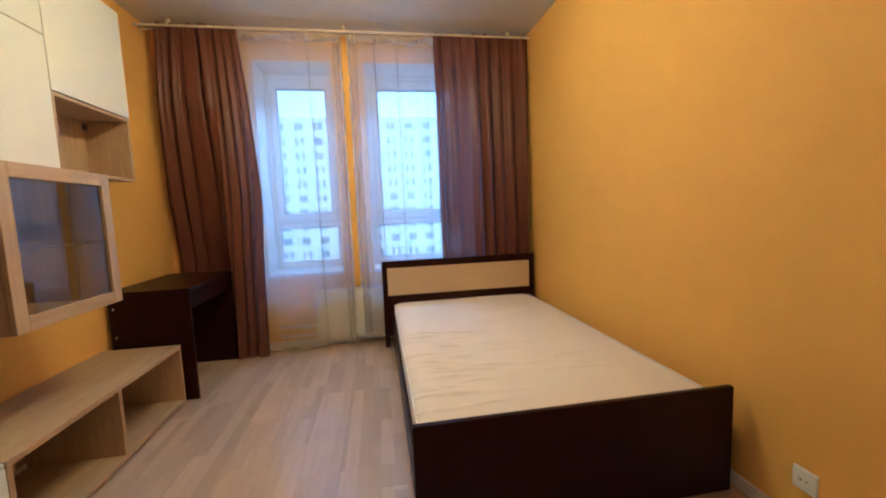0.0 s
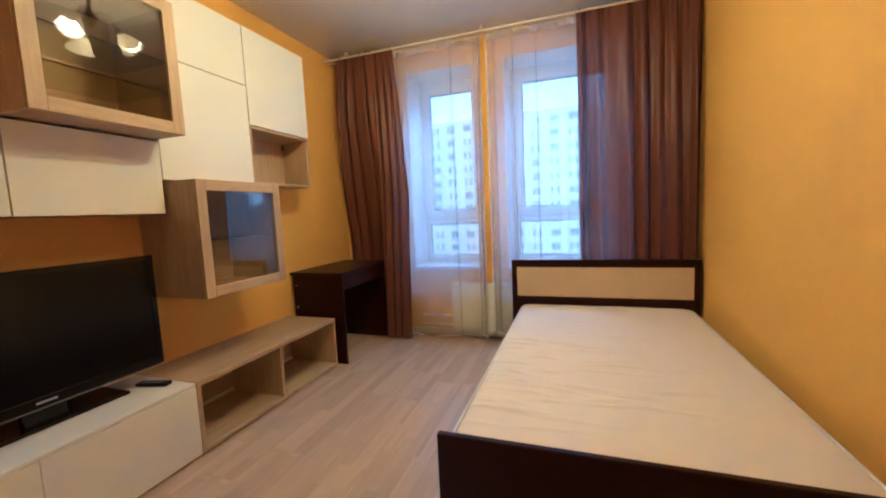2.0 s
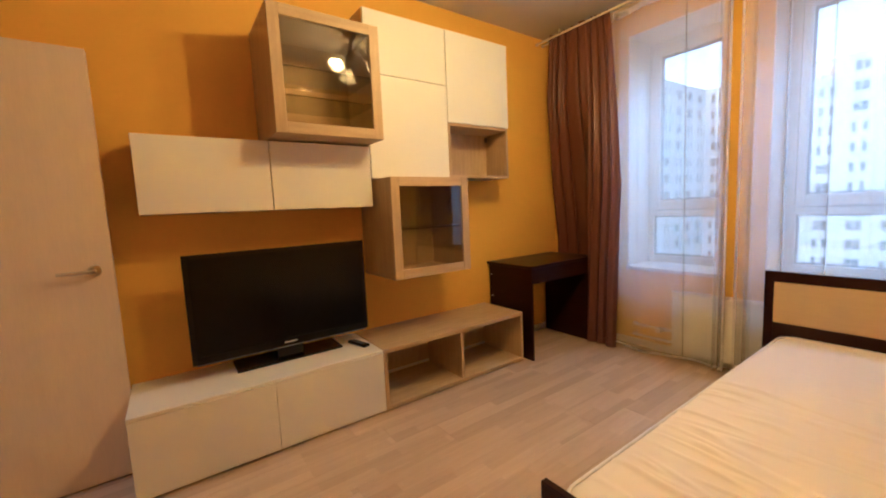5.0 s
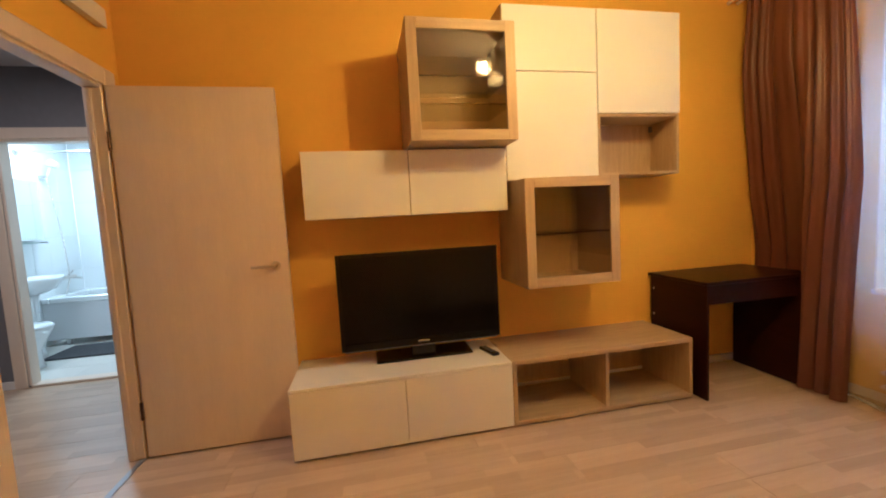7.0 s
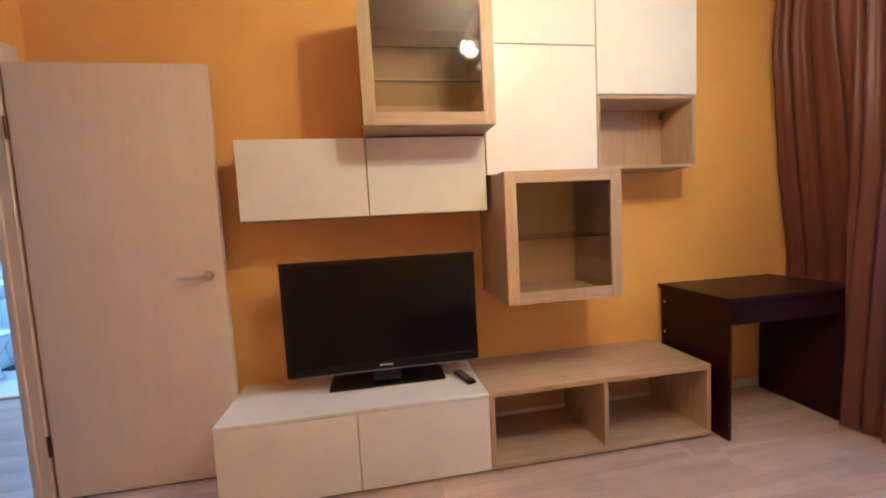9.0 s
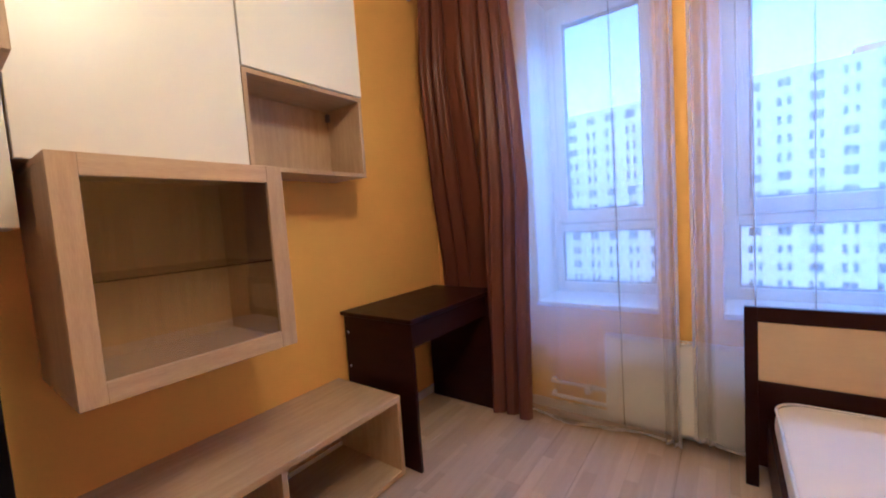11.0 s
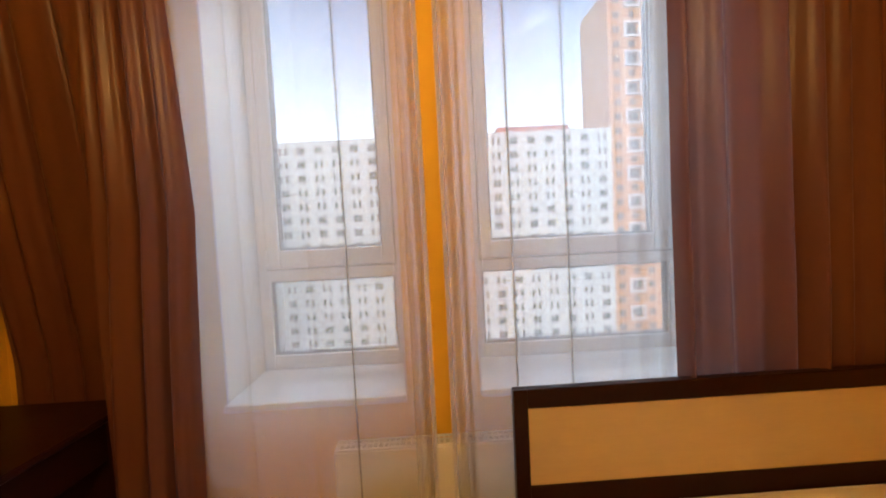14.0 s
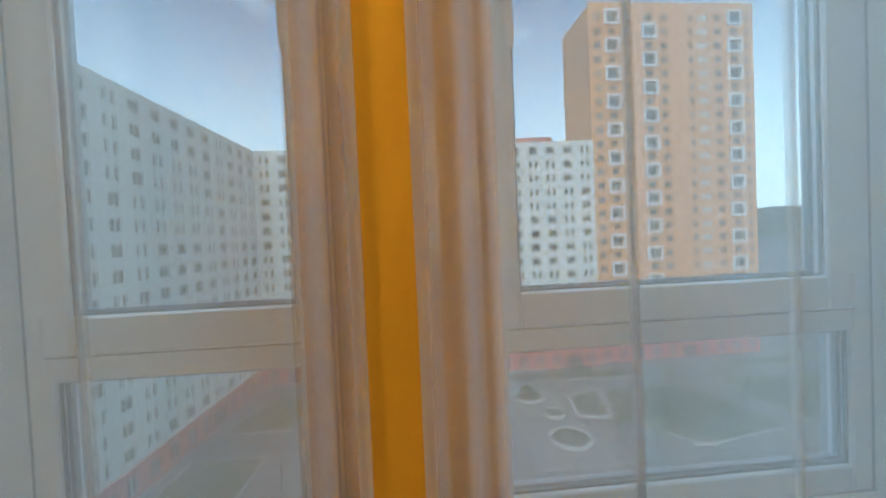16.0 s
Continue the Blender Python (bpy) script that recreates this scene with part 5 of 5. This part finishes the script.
def planter(x, y, r):
    t = thing("planter", (x, y, G), "round pale concrete planter in the courtyard", "planter", "round planters")
    part("ring", lathe(((r, 0.0), (r, 0.62), (r - 0.42, 0.62), (r - 0.45, 0.35)), (x, y, G), 40), KERB, t)
    part("soil", lathe(((r - 0.44, 0.30), (r - 0.44, 0.42)), (x, y, G), 32), GRASS, t)


planter(20.2, 74.0, 2.7)
planter(22.3, 66.6, 1.8)
planter(21.7, 58.3, 3.1)


def leafy(name, x, y, h, spread, seed, label, trunk=True, count=420, z=G):
    """A small tree or shrub: tapered trunk, limbs and a loose crown of many leaves."""
    r = random.Random(seed)
    t = thing(name, (x, y, z), label, "tree" if trunk else "shrub")
    low = 0.35 * h if trunk else 0.05
    bm = bmesh.new()
    add_rod(bm, (x, y, z), (x + 0.05, y, z + h * (0.75 if trunk else 0.4)), 0.10 if trunk else 0.05, 0.03, n=8)
    tips = []
    for k in range(9):
        a, f = r.uniform(0, 6.28), r.uniform(0.35, 1.0)
        s = Vector((x + 0.02, y, z + low + (h - low) * 0.45 * r.random()))
        e = Vector((x + math.cos(a) * spread * f * 0.75, y + math.sin(a) * spread * f * 0.75, z + low + (h - low) * r.uniform(0.25, 0.95)))
        add_rod(bm, s, e, 0.035, 0.01, n=6)
        tips.append(e)
    part("trunk", bm, BARK, t)
    bm = bmesh.new()
    for k in range(count):
        c = r.choice(tips) + Vector((r.gauss(0, 0.26), r.gauss(0, 0.26), r.gauss(0, 0.24))) * spread
        d = Vector((r.gauss(0, 1), r.gauss(0, 1), r.gauss(0, 1))).normalized()
        e = d.orthogonal().normalized()
        s = r.uniform(0.07, 0.15)
        vs = [bm.verts.new(c + d * s * 1.6), bm.verts.new(c + e * s * 0.7), bm.verts.new(c - d * s * 1.6), bm.verts.new(c - e * s * 0.7)]
        bm.faces.new(vs)
    part("crown", bm, LEAF, t)


leafy("shrub", 20.2, 74.0, 2.2, 1.3, 1, "dark shrub growing in a round planter", False, z=G + 0.42)
leafy("young_tree", 31.1, 78.4, 5.5, 1.6, 2, "young green courtyard tree")
leafy("young_tree", 46.1, 70.9, 5.0, 1.6, 3, "young green courtyard tree")
leafy("young_tree", 28.1, 56.5, 4.5, 1.7, 4, "young courtyard tree with sparse leaves")
leafy("young_tree", 32.6, 54.3, 4.2, 1.5, 5, "young courtyard tree with sparse leaves")
leafy("young_tree", 56.5, 66.3, 4.5, 1.5, 6, "young courtyard tree with sparse leaves")
leafy("shrub", -14.9, 60.0, 2.0, 1.4, 7, "dark green shrub at the lawn's edge", False)
leafy("shrub", 35.7, 83.0, 1.6, 1.5, 8, "low shrub below the far block", False)
leafy("young_tree", -10.3, 77.8, 6.0, 2.0, 9, "young green courtyard tree")
for k, (x, y) in enumerate(((23.6, 80.2), (38.0, 79.6), (58.8, 68.6), (-18.6, 73.2), (-17.8, 52.5))):
    lp = thing("street_lamp", (x, y, G), "slim dark lamp post in the courtyard", "street lamp", "courtyard lamps")
    part("post", rod((x, y, G), (x, y, G + 4.2), 0.07, 0.05, n=10), GASKET, lp)
    part("lamp_head", box(x - 0.25, x + 0.25, y - 0.12, y + 0.12, G + 4.2, G + 4.3, 0.02), ALU, lp)
for k, (x0, y0, x1, y1) in enumerate(((33.7, 62.2, 35.5, 58.7), (37.5, 53.9, 40.9, 53.4))):
    d = math.atan2(y1 - y0, x1 - x0)
    bn = thing("bench", ((x0 + x1) / 2, (y0 + y1) / 2, G), "pale concrete bench beside the lawn", "bench", "courtyard benches")
    part("seat", turned(box(-1.7, 1.7, -0.28, 0.28, G + 0.38, G + 0.5, 0.02), Matrix.Translation(((x0 + x1) / 2, (y0 + y1) / 2, 0)) @ Matrix.Rotation(d, 4, "Z")), KERB, bn)
    for s in (-1.3, 1.3):
        part("support", turned(box(s - 0.15, s + 0.15, -0.22, 0.22, G, G + 0.38), Matrix.Translation(((x0 + x1) / 2, (y0 + y1) / 2, 0)) @ Matrix.Rotation(d, 4, "Z")), KERB, bn)

# ---- pieces of the floors and walls ----
def plank_field(x0, x1, y0, y1, seed):
    """Laminate planks laid along y, each its own piece, ends staggered."""
    r = random.Random(seed)
    pw, pl, gap = 0.1935, 1.29, 0.0003
    meshes = {}
    x = x0
    while x < x1 - 0.001:
        w = min(pw, x1 - x)
        y = y0 - r.uniform(0.1, 1.1)
        while y < y1:
            a, b = max(y, y0), min(y + pl, y1)
            if b - a > 0.02:
                key = (round(w, 3), round(b - a, 3))
                if key not in meshes:
                    bm = box(gap, w - gap, gap, b - a - gap, -0.010, 0.0)
                    for v in bm.verts:
                        if v.co.z > -0.001:
                            v.co.x += 0.0004 if v.co.x < w / 2 else -0.0004
                            v.co.y += 0.0004 if v.co.y < (b - a) / 2 else -0.0004
                    me = bpy.data.meshes.new("plank")
                    bm.to_mesh(me)
                    bm.free()
                    me.materials.append(LAMINATE)
                    meshes[key] = me
                ob = new("plank", meshes[key])
                ob.parent = floor
                ob.location = (x, a, 0)
            y += pl
        x += pw


plank_field(X0, X1, Y0 - 0.02, Y1, 21)
plank_field(HX, 0.60, HY0, Y0 - 0.02, 22)


def tile_field(parent, axis, level, a0, a1, b0, b1, ta, tb, mat, lift):
    """Tiles on a wall (axis x or y) or floor (axis z) in a plain grid with joints."""
    na, nb = max(1, round((a1 - a0) / ta)), max(1, round((b1 - b0) / tb))
    ta, tb, g = (a1 - a0) / na, (b1 - b0) / nb, 0.0012
    lo, hi = sorted((0, lift))
    dims = {"x": (lo, hi, g, ta - g, g, tb - g), "y": (g, ta - g, lo, hi, g, tb - g), "z": (g, ta - g, g, tb - g, lo, hi)}[axis]
    bm = box(*dims)
    me = bpy.data.meshes.new("tile")
    bm.to_mesh(me)
    bm.free()
    me.materials.append(mat)
    for i in range(na):
        for j in range(nb):
            ob = new("tile", me)
            ob.parent = parent
            p, q = a0 + i * ta, b0 + j * tb
            ob.location = {"x": (level, p, q), "y": (p, level, q), "z": (p, q, level)}[axis]


walls = {o.name: o for o in scene.objects}
tile_field(walls["wall_bathroom_west"], "x", BX - 0.006, BY0, BY1, 0, BH, 0.25, 0.40, TILE, 0.006)
tile_field(walls["wall_bathroom_south"], "y", BY0 - 0.006, BX, HX - 0.112, 0, BH, 0.25, 0.40, TILE, 0.006)
tile_field(walls["wall_bathroom_north"], "y", BY1 + 0.006, BX, HX - 0.112, 0, BH, 0.25, 0.40, TILE, -0.006)
tile_field(floor, "z", -0.012, BX, HX - 0.105, BY0, BY1, 0.33, 0.33, FLOORTILE, 0.024)
